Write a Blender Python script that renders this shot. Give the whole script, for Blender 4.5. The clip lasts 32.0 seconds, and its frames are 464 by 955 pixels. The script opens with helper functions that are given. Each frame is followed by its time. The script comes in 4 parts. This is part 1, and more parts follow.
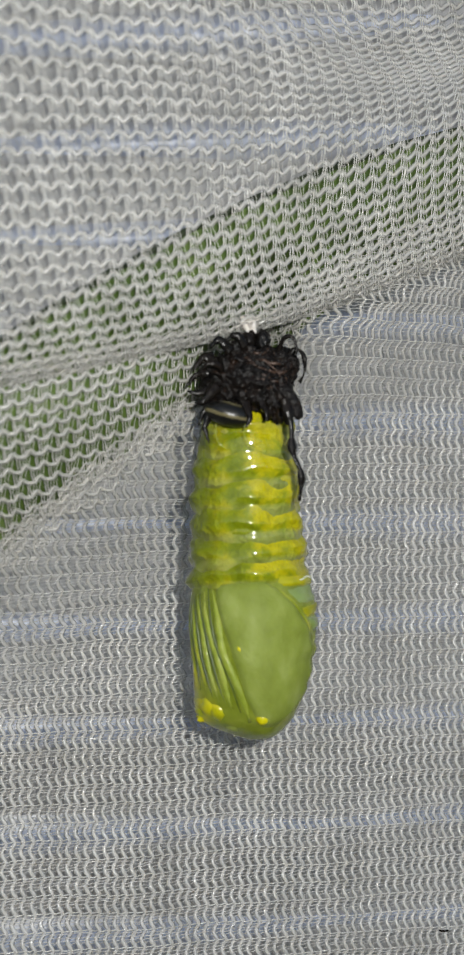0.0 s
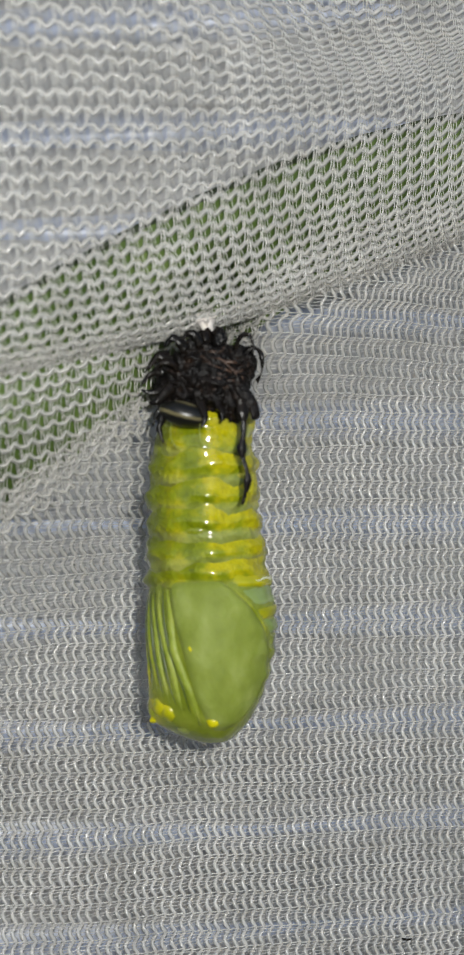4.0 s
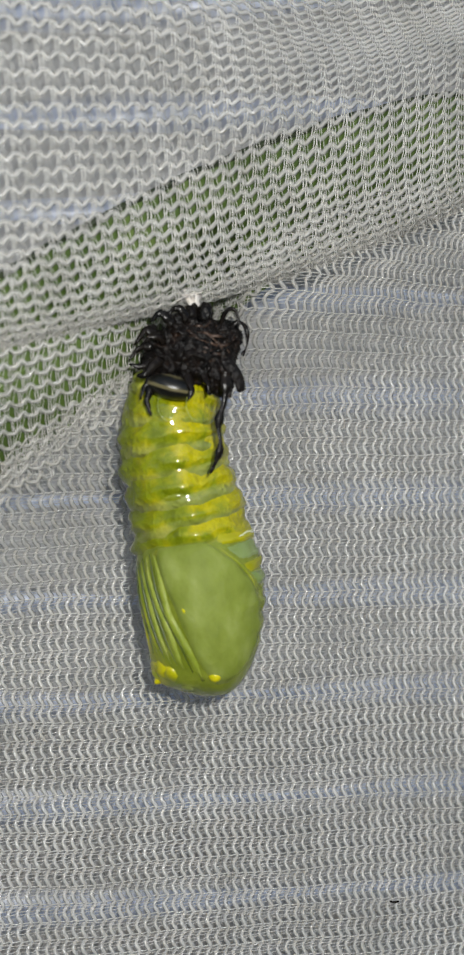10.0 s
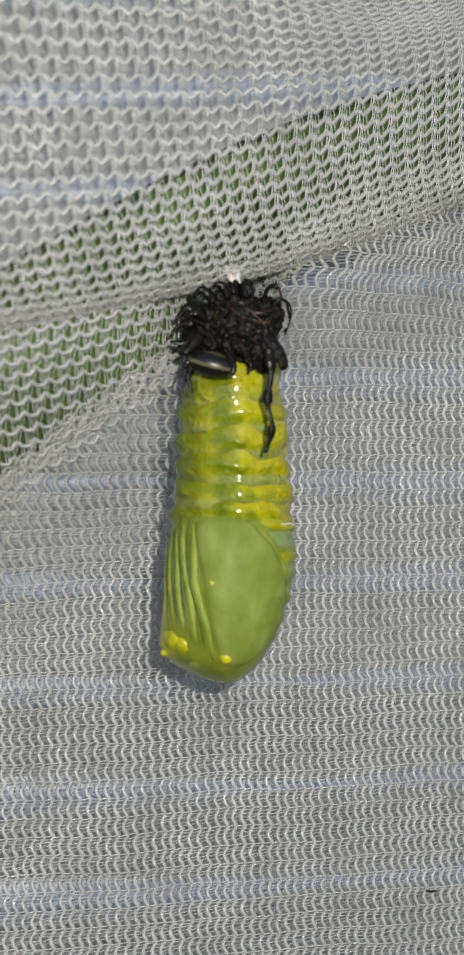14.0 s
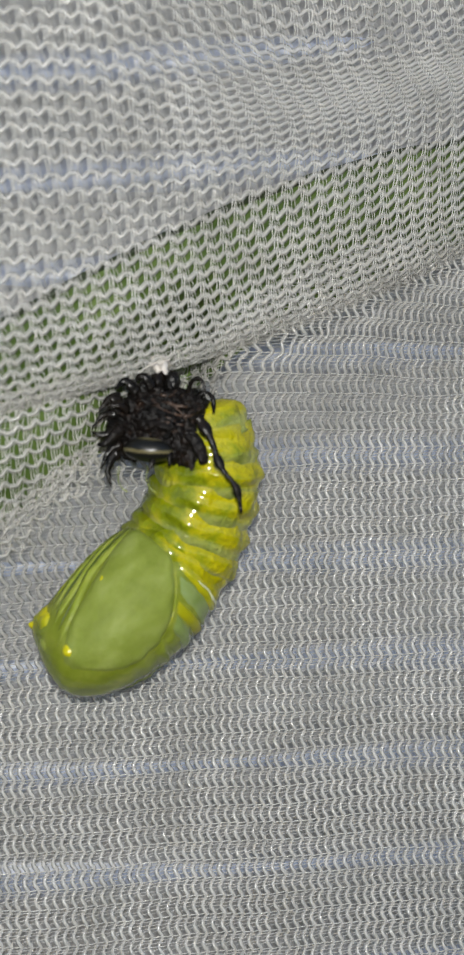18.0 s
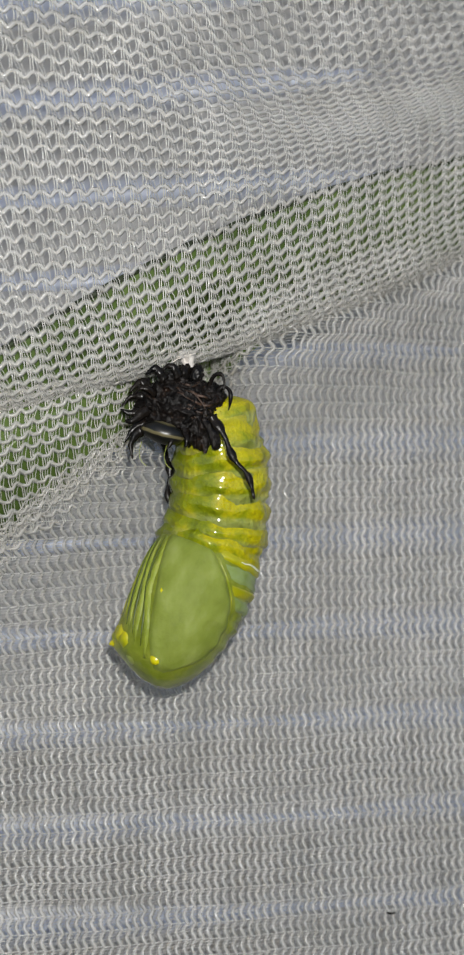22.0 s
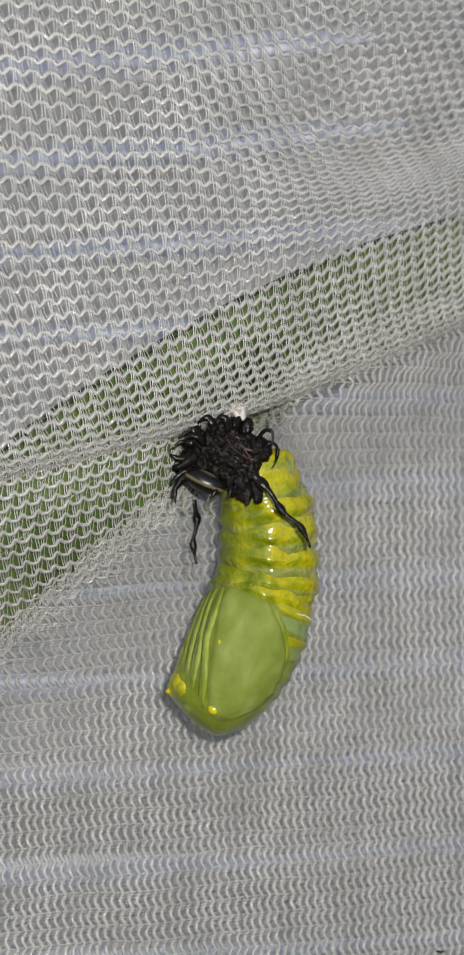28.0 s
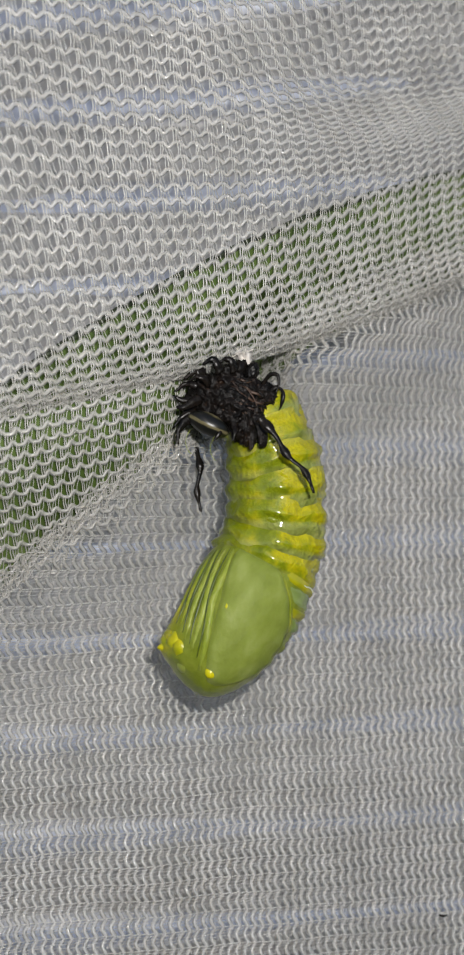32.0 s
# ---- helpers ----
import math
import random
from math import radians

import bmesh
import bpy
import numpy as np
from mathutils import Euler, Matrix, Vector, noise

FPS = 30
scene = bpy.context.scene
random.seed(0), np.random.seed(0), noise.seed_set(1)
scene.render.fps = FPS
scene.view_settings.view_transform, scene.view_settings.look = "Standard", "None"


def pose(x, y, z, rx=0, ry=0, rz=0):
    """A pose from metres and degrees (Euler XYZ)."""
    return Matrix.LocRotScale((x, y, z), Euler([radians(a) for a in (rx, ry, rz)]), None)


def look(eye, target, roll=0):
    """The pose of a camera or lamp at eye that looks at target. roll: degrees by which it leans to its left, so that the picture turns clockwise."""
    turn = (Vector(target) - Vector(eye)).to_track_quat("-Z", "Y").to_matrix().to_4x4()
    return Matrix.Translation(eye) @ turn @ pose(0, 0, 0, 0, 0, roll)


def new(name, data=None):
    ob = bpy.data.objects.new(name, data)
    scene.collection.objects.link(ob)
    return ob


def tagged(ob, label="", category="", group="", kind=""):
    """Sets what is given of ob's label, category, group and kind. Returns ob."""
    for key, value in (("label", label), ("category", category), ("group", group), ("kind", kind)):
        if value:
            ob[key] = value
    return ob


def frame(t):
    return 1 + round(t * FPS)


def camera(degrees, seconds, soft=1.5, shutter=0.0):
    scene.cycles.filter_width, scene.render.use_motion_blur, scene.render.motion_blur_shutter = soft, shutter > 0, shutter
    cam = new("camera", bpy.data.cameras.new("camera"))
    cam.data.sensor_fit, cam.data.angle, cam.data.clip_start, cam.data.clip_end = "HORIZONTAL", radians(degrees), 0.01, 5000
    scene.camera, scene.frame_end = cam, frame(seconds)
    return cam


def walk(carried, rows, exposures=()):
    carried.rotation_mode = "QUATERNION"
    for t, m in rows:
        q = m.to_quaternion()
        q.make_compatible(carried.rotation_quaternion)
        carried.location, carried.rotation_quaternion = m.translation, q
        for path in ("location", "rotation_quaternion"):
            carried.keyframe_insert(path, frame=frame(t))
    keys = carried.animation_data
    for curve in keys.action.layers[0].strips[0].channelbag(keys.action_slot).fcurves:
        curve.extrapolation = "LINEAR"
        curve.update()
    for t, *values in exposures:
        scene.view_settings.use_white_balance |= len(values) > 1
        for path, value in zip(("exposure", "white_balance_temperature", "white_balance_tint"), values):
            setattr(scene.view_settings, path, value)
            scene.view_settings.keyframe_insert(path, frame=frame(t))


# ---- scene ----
MM = 0.001


def at(p):
    """Millimetres round the silk pad's plane to world metres."""
    return (p[0] * MM, 0.1142 + p[1] * MM, 1.2 + p[2] * MM)


cam = camera(19.2, 32.0, soft=2.4)
cam.data.dof.use_dof, cam.data.dof.focus_distance, cam.data.dof.aperture_fstop = True, 0.124, 66.0
# seconds, eye and target in millimetres, roll
PATH = [
    (0, (0.09, -114.4, -13.86), (-0.59, 25.58, -12.22), -0.11),
    (0.5, (1.1, -113.43, -14.56), (0.21, 26.56, -13.05), -0.11),
    (1, (1.53, -109.88, -16.04), (1.49, 30.12, -15.29), -0.19),
    (1.5, (1.43, -109.44, -13.85), (1.85, 30.55, -13.07), -0.06),
    (2, (1.75, -110.96, -14.05), (1.51, 29.03, -12.12), 0.00),
    (2.5, (2.61, -113.19, -11.91), (3.13, 26.8, -10.54), 0.08),
    (3, (3.98, -114.08, -11.99), (4.29, 25.91, -10.57), 0.22),
    (3.5, (3.27, -111.52, -13.22), (3.94, 28.47, -12.19), -0.08),
    (5.5, (1.82, -112.66, -11.78), (2.31, 27.34, -11.27), -0.08),
    (6, (0.76, -111.53, -12.03), (2.18, 28.46, -11.1), -0.20),
    (6.5, (-0.73, -110.58, -12.7), (-0.56, 29.42, -11.22), 0.01),
    (7, (1.7, -112.35, -14.94), (1.91, 27.65, -14.29), -0.35),
    (7.5, (1.17, -113.47, -14.18), (1.56, 26.52, -13.51), -0.32),
    (8, (0.66, -115.0, -13.53), (0.94, 25.0, -12.86), -0.35),
    (8.5, (1.7, -117.08, -13.54), (3.02, 22.91, -12.74), -0.23),
    (9, (3.91, -116.32, -15.59), (5.24, 23.67, -15.21), -0.67),
    (9.5, (6.01, -114.31, -15.74), (6.39, 25.69, -15.82), -0.68),
    (10, (3.98, -114.46, -14.86), (4.26, 25.54, -14.77), -0.47),
    (10.5, (3.63, -115.9, -15.55), (4.13, 24.1, -15.05), -0.44),
    (11, (3.94, -116.33, -16.74), (4.26, 23.67, -15.84), -0.46),
    (11.5, (3.22, -115.59, -15.04), (3.44, 24.41, -14.88), -0.34),
    (12, (2.53, -116.01, -14.53), (3.42, 23.97, -12.87), -0.47),
    (12.5, (1.66, -115.74, -14.23), (1.86, 24.25, -12.25), -0.26),
    (13, (2.15, -114.37, -16.24), (2.9, 25.62, -14.3), -0.51),
    (13.5, (1.41, -112.53, -17.1), (1.54, 27.47, -16.54), -0.25),
    (15.5, (-0.92, -113.71, -12.86), (2.16, 26.26, -13.07), -0.25),
    (16, (0.44, -115.83, -12.73), (3.97, 24.13, -12.54), -0.43),
    (16.5, (5.33, -114.5, -13.11), (7.72, 25.48, -12.63), -0.77),
    (17, (11.38, -112.86, -11.35), (9.82, 27.13, -10.6), -1.13),
    (17.5, (15.24, -109.3, -12.74), (9.52, 30.57, -11.49), -1.70),
    (18, (12.83, -111.34, -10.97), (5.07, 28.43, -8.59), -1.47),
    (18.5, (11.83, -113.61, -13.62), (3.28, 26.07, -9.57), -1.08),
    (19, (9.23, -116.97, -14.3), (0.51, 22.7, -10.11), -0.98),
    (19.5, (11.36, -120.61, -15.88), (5.24, 19.2, -11.9), -1.28),
    (20, (10.33, -121.38, -15.07), (4.01, 18.44, -11.72), -1.22),
    (20.5, (10.95, -121.93, -15.82), (4.91, 17.89, -12.17), -1.25),
    (21, (11.34, -125.29, -15.56), (6.56, 14.57, -11.39), -1.52),
    (21.5, (11.08, -125.31, -16.49), (5.96, 14.52, -11.66), -1.81),
    (22, (9.84, -125.75, -14.96), (4.29, 14.07, -10.38), -1.56),
    (22.5, (8.69, -124.41, -13.58), (2.65, 15.4, -9.73), -1.33),
    (23, (11.42, -125.33, -13.89), (5.62, 14.46, -8.7), -1.59),
    (23.5, (8.9, -124.61, -15.27), (3.05, 15.17, -9.98), -1.63),
    (24, (9.46, -127.01, -13.74), (3.5, 12.8, -9.78), -1.51),
    (24.5, (8.48, -125.95, -13.97), (2.52, 13.88, -10.45), -1.66),
    (25, (7.69, -122.52, -15.22), (2.16, 17.34, -12.19), -1.80),
    (25.5, (7.89, -125.09, -14.31), (2.36, 14.72, -9.53), -1.87),
    (27.5, (10.98, -127.4, -12.18), (3.9, 12.32, -7.01), -2.01),
    (28, (6.13, -128.81, -11.49), (-0.36, 10.92, -5.54), -2.03),
    (28.5, (8.76, -129.92, -13.18), (1.25, 9.75, -7.11), -2.07),
    (29, (7.3, -129.22, -12.12), (1.04, 10.55, -7.31), -1.93),
    (29.5, (7.91, -130.09, -12.35), (1.34, 9.65, -7.06), -1.77),
    (30, (8.04, -128.46, -14.03), (2.18, 11.32, -8.7), -2.06),
    (30.5, (7.04, -126.1, -17.57), (-0.09, 13.59, -11.67), -2.10),
    (31, (3.71, -126.33, -18.25), (-2.3, 13.4, -11.98), -2.03),
    (31.5, (2.57, -125.74, -18.45), (-3.0, 13.95, -11.02), -1.75),
    (32, (2.16, -126.13, -19.56), (-0.72, 13.53, -10.17), -1.65),
]
walk(cam, [(t, look(at(eye), at(target), roll)) for t, eye, target, roll in PATH], [(0.0, 0.38, 6340.0, 7.0), (16.0, 0.38, 6330.0, 7.0), (22.0, 0.34, 6370.0, 8.5), (32.0, 0.34, 6400.0, 10.0)])

# ---- light ----
# the small white light beside the camera's lens, which casts the close blue-edged shadows; daylight fills them
torch = new("phone_light", bpy.data.lights.new("phone_light", "POINT"))
torch.data.energy, torch.data.shadow_soft_size, torch.data.color = 0.64, 0.002, (1.0, 0.97, 0.93)
torch.location = at((16.0, -134.0, -2.0))
DAY_FROM = Vector((0.13, -1.0, 0.6)).normalized()
world = bpy.data.worlds.new("sky")
scene.world = world
world.use_nodes = True
nt = world.node_tree
sky = nt.nodes.new("ShaderNodeTexSky")
sky.sky_type, sky.sun_disc = "NISHITA", False
sky.sun_elevation = math.asin(DAY_FROM.z)
sky.sun_rotation = math.atan2(DAY_FROM.x, DAY_FROM.y)
nt.links.new(sky.outputs[0], nt.nodes["Background"].inputs[0])
nt.nodes["Background"].inputs[1].default_value = 0.08


# ---- materials ----
def srgb(r, g, b):
    return tuple(((c / 255) / 12.92 if c / 255 <= 0.04045 else ((c / 255 + 0.055) / 1.055) ** 2.4) for c in (r, g, b)) + (1.0,)


class Mat:
    """A small builder for node materials."""

    def __init__(self, name, rough=0.5, **more):
        self.mat = bpy.data.materials.new(name)
        self.mat.use_nodes = True
        self.t = self.mat.node_tree
        self.bsdf = self.t.nodes["Principled BSDF"]
        self.bsdf.inputs["Roughness"].default_value = rough
        for key, value in more.items():
            self.bsdf.inputs[key.replace("_", " ")].default_value = value
        self.co = self.t.nodes.new("ShaderNodeTexCoord").outputs["Object"]

    def node(self, kind, **inputs):
        n = self.t.nodes.new(kind)
        for key, value in inputs.items():
            socket = n.inputs[key.replace("_", " ")]
            if hasattr(value, "links"):
                self.t.links.new(value, socket)
            else:
                socket.default_value = value
        return n

    def noise(self, scale, detail=3.0, rough=0.5, co=None):
        return self.node("ShaderNodeTexNoise", Vector=co or self.co, Scale=scale, Detail=detail, Roughness=rough).outputs[0]

    def ramp(self, fac, stops):
        n = self.node("ShaderNodeValToRGB", Fac=fac)
        e = n.color_ramp.elements
        while len(e) < len(stops):
            e.new(0.5)
        for el, (p, c) in zip(e, stops):
            el.position, el.color = p, c
        return n.outputs[0]

    def mix(self, fac, a, b, blend="MIX"):
        n = self.t.nodes.new("ShaderNodeMix")
        n.data_type, n.blend_type = "RGBA", blend
        for socket, value in ((n.inputs[0], fac), (n.inputs[6], a), (n.inputs[7], b)):
            if hasattr(value, "links"):
                self.t.links.new(value, socket)
            else:
                socket.default_value = value
        return n.outputs[2]

    def math(self, op, a, b=0.0):
        n = self.t.nodes.new("ShaderNodeMath")
        n.operation = op
        for socket, value in ((n.inputs[0], a), (n.inputs[1], b)):
            if hasattr(value, "links"):
                self.t.links.new(value, socket)
            else:
                socket.default_value = value
        return n.outputs[0]

    def axis(self, k):
        return self.node("ShaderNodeSeparateXYZ", Vector=self.co).outputs[k]

    def set(self, key, socket):
        self.t.links.new(socket, self.bsdf.inputs[key])
        return self

    def bump(self, height, strength, distance):
        n = self.node("ShaderNodeBump", Height=height, Strength=strength, Distance=distance)
        return self.set("Normal", n.outputs[0])


def flesh(name, stops, scale=420.0, rough=0.2, sss=0.25, bump=0.25, coat=0.2):
    m = Mat(name, rough, Subsurface_Weight=sss, Subsurface_Scale=0.0012, Coat_Weight=coat, Coat_Roughness=0.12)
    m.bsdf.inputs["Subsurface Radius"].default_value = (0.8, 1.0, 0.25)
    m.set("Base Color", m.ramp(m.noise(scale, 4.0, 0.55), stops))
    m.bump(m.noise(scale * 3.0, 3.0), bump, 0.0002)
    return m.mat


def segment_flesh(name):
    """Yellow flesh with a pale blue-green band round the head end of each ring."""
    m = Mat(name, 0.5, Subsurface_Weight=0.15, Subsurface_Scale=0.0008, Coat_Weight=0.9, Coat_Roughness=0.09, Specular_IOR_Level=0.05)
    m.bsdf.inputs["Subsurface Radius"].default_value = (0.8, 1.0, 0.25)
    z = m.axis(2)
    wob = m.math("MULTIPLY", m.math("SUBTRACT", m.noise(260.0, 3.0), 0.5), 0.0009)
    f = m.math("MULTIPLY_ADD", m.math("ADD", z, wob), 232.0)
    f.node.inputs[2].default_value = 0.5
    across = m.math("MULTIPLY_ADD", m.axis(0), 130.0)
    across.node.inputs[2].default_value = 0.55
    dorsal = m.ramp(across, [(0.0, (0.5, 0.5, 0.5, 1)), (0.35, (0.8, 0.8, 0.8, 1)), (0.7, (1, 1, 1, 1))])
    band = m.ramp(f, [(0.0, (0.75, 0.75, 0.75, 1)), (0.32, (0.75, 0.75, 0.75, 1)), (0.40, (0.4, 0.4, 0.4, 1)), (0.46, (0.04, 0.04, 0.04, 1)), (0.8, (0, 0, 0, 1)), (1.0, (0.3, 0.3, 0.3, 1))])
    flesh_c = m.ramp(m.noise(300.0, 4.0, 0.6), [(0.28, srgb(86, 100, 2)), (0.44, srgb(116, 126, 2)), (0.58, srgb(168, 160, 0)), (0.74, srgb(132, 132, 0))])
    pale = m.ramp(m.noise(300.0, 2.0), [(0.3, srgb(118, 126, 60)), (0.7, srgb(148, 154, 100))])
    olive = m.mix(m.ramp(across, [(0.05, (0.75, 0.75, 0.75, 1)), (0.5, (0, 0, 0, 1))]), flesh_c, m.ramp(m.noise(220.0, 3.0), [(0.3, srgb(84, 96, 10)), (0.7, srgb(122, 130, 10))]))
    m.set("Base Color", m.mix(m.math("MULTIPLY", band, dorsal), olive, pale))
    m.bump(m.noise(430.0, 5.0, 0.6), 0.95, 0.0012)
    return m.mat


def net_material(name, share, rough, glint):
    m = Mat(name, rough)
    m.bsdf.inputs["Specular IOR Level"].default_value = 0.85
    m.set("Base Color", m.ramp(m.noise(220.0, 3.0), [(0.3, srgb(206, 204, 198)), (0.7, srgb(231, 229, 224))]))
    m.bump(m.noise(2600.0, 3.0), 1.0, glint)
    glow = m.node("ShaderNodeBsdfTranslucent", Color=srgb(200, 200, 196))
    both = m.node("ShaderNodeMixShader", Fac=0.22)
    m.t.links.new(m.bsdf.outputs[0], both.inputs[1])
    m.t.links.new(glow.outputs[0], both.inputs[2])
    clear = m.node("ShaderNodeBsdfTransparent")
    yarn = m.node("ShaderNodeMixShader", Fac=share)
    m.t.links.new(both.outputs[0], yarn.inputs[1])
    m.t.links.new(clear.outputs[0], yarn.inputs[2])
    m.t.links.new(yarn.outputs[0], m.t.nodes["Material Output"].inputs[0])
    return m.mat


def leaf_material():
    m = Mat("green_leaf", 0.38)
    m.set("Base Color", m.ramp(m.noise(160.0, 4.0, 0.6), [(0.25, srgb(52, 70, 24)), (0.5, srgb(74, 94, 40)), (0.75, srgb(102, 120, 64))]))
    m.bump(m.noise(900.0, 3.0), 0.4, 0.0003)
    return m.mat


def sheer(name, c0, c1, rough, scale, share, clear):
    """Translucent plastic: daylight from behind comes through it, and what stands behind shows faintly."""
    m = Mat(name, rough)
    m.set("Base Color", m.ramp(m.noise(scale, 4.0), [(0.3, c0), (0.7, c1)]))
    m.bump(m.noise(scale * 8, 3.0), 0.1, 0.0002)
    glow = m.node("ShaderNodeBsdfTranslucent", Color=c1)
    both = m.node("ShaderNodeMixShader", Fac=share)
    m.t.links.new(m.bsdf.outputs[0], both.inputs[1])
    m.t.links.new(glow.outputs[0], both.inputs[2])
    see = m.node("ShaderNodeMixShader", Fac=clear)
    m.t.links.new(both.outputs[0], see.inputs[1])
    m.t.links.new(m.node("ShaderNodeBsdfTransparent").outputs[0], see.inputs[2])
    m.t.links.new(see.outputs[0], m.t.nodes["Material Output"].inputs[0])
    return m.mat


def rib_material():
    """Glossy plastic; a highlight painted pale blue fades into the grey sheet at the rib's feet."""
    m = Mat("plastic_painted_highlight", 0.3, Specular_IOR_Level=0.6)
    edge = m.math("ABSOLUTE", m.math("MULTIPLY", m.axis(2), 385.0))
    # pale blue stands in for light caught along the rib's crest
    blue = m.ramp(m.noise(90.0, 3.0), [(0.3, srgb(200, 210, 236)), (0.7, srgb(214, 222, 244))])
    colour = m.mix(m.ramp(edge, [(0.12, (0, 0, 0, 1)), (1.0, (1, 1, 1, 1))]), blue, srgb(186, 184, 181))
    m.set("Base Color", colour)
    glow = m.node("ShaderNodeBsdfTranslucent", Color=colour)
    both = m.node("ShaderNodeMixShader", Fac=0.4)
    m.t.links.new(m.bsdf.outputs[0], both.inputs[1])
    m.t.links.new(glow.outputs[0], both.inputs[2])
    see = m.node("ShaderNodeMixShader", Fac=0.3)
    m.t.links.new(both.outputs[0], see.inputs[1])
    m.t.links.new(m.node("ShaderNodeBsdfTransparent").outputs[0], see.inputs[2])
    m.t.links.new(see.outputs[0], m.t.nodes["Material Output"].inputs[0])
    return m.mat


def skin_material():
    m = Mat("black_shed_skin", 0.42, Specular_IOR_Level=0.18)
    m.set("Base Color", m.ramp(m.noise(620.0, 6.0, 0.7), [(0.36, (0.003, 0.003, 0.003, 1)), (0.56, (0.008, 0.006, 0.005, 1)), (0.70, srgb(50, 32, 19)), (0.8, (0.01, 0.007, 0.005, 1))]))
    creases = m.node("ShaderNodeTexVoronoi", Vector=m.co, Scale=900.0)
    creases.feature = "DISTANCE_TO_EDGE"
    m.bump(m.math("ADD", m.noise(1100.0, 4.0, 0.6), creases.outputs["Distance"]), 0.75, 0.0005)
    return m.mat


def plain(name, c0, c1, rough, scale=500.0, bump=0.2, **more):
    m = Mat(name, rough, **more)
    m.set("Base Color", m.ramp(m.noise(scale, 3.0), [(0.3, c0), (0.7, c1)]))
    m.bump(m.noise(scale * 3, 3.0), bump, 0.0002)
    return m.mat


def striped_head():
    m = Mat("striped_head_capsule", 0.32, Specular_IOR_Level=0.35)
    z = m.axis(2)
    s = m.math("SINE", m.math("MULTIPLY", m.math("ADD", z, m.math("MULTIPLY", m.noise(300.0, 2.0), 0.0007)), 6200.0))
    m.set("Base Color", m.ramp(s, [(0.0, (0.006, 0.006, 0.005, 1)), (0.58, (0.008, 0.008, 0.006, 1)), (0.78, srgb(89, 83, 59))]))
    return m.mat


NET, FINE, BAR = net_material("white_polyester_yarn", 0.52, 0.16, 0.00012), net_material("clear_polyester_thread", 0.38, 0.2, 0.00008), net_material("shiny_polyester_bar", 0.15, 0.16, 0.0002)
LEAF, SKIN = leaf_material(), skin_material()
MARGIN = plain("dark_leaf_margin", srgb(34, 42, 22), srgb(48, 58, 30), 0.5)
PANEL = sheer("grey_translucent_sheet", srgb(178, 176, 173), srgb(190, 188, 185), 0.45, 40.0, 0.4, 0.3)
RING = segment_flesh("yellow_segment_flesh")


def case_flesh(name, stops, rough, coat, bump):
    """Green case flesh, yellow at the head's ventral corner, with faint streaks along the body."""
    m = Mat(name, rough, Subsurface_Weight=0.25, Subsurface_Scale=0.0012, Coat_Weight=coat, Coat_Roughness=0.06, Specular_IOR_Level=0.2)
    m.bsdf.inputs["Subsurface Radius"].default_value = (0.8, 1.0, 0.25)
    stretched = m.node("ShaderNodeVectorMath", Vector=m.co)
    stretched.operation = "MULTIPLY"
    stretched.inputs[1].default_value = (1.0, 1.0, 0.6)
    green = m.ramp(m.noise(520.0, 4.0, 0.55, stretched.outputs[0]), stops)
    far = m.node("ShaderNodeVectorMath", Vector=m.co)
    far.operation = "MULTIPLY"
    far.inputs[1].default_value = (1.0, 0.75, 1.0)
    gap = m.node("ShaderNodeVectorMath", Vector=far.outputs[0])
    gap.operation = "DISTANCE"
    gap.inputs[1].default_value = (-0.0052, 0.0, -0.0094)
    d = m.math("ADD", gap.outputs["Value"], m.math("MULTIPLY", m.math("SUBTRACT", m.noise(380.0, 3.0), 0.5), 0.0022))
    near = m.ramp(m.math("MULTIPLY", d, 200.0), [(0.26, (0.9, 0.9, 0.9, 1)), (0.64, (0, 0, 0, 1))])
    m.set("Base Color", m.mix(near, green, m.ramp(m.noise(500.0, 2.0), [(0.35, srgb(146, 150, 18)), (0.65, srgb(190, 178, 14))])))
    m.bump(m.noise(900.0, 3.0), bump, 0.0003)
    return m.mat


THORAX = case_flesh("yellow_green_case", [(0.3, srgb(94, 106, 24)), (0.5, srgb(112, 123, 38)), (0.72, srgb(136, 144, 58))], 0.24, 0.35, 0.5)
WING = case_flesh("green_wing_case", [(0.3, srgb(102, 114, 38)), (0.5, srgb(116, 128, 52)), (0.7, srgb(130, 141, 72))], 0.6, 0.0, 0.5)
RIDGE = case_flesh("pale_green_ridge", [(0.3, srgb(108, 122, 34)), (0.5, srgb(128, 140, 50)), (0.7, srgb(150, 156, 80))], 0.42, 0.06, 0.8)
WET = case_flesh("wet_green_rim", [(0.3, srgb(98, 114, 18)), (0.5, srgb(122, 134, 28)), (0.7, srgb(150, 152, 40))], 0.35, 0.7, 1.0)
EYE = flesh("pale_green_eye_case", [(0.3, srgb(112, 126, 36)), (0.7, srgb(138, 150, 62))], scale=300.0, rough=0.35, coat=0.1)
GOLD = plain("bright_yellow_spot", srgb(168, 164, 8), srgb(194, 184, 12), 0.25)
PALE = flesh("white_stripe_flesh", [(0.3, srgb(206, 210, 150)), (0.7, srgb(232, 232, 196))])
SOFTGOLD = plain("soft_yellow_swelling", srgb(132, 140, 12), srgb(180, 172, 12), 0.3, 700.0)
GROOVE = plain("dark_green_groove", srgb(44, 58, 4), srgb(66, 82, 8), 0.4)
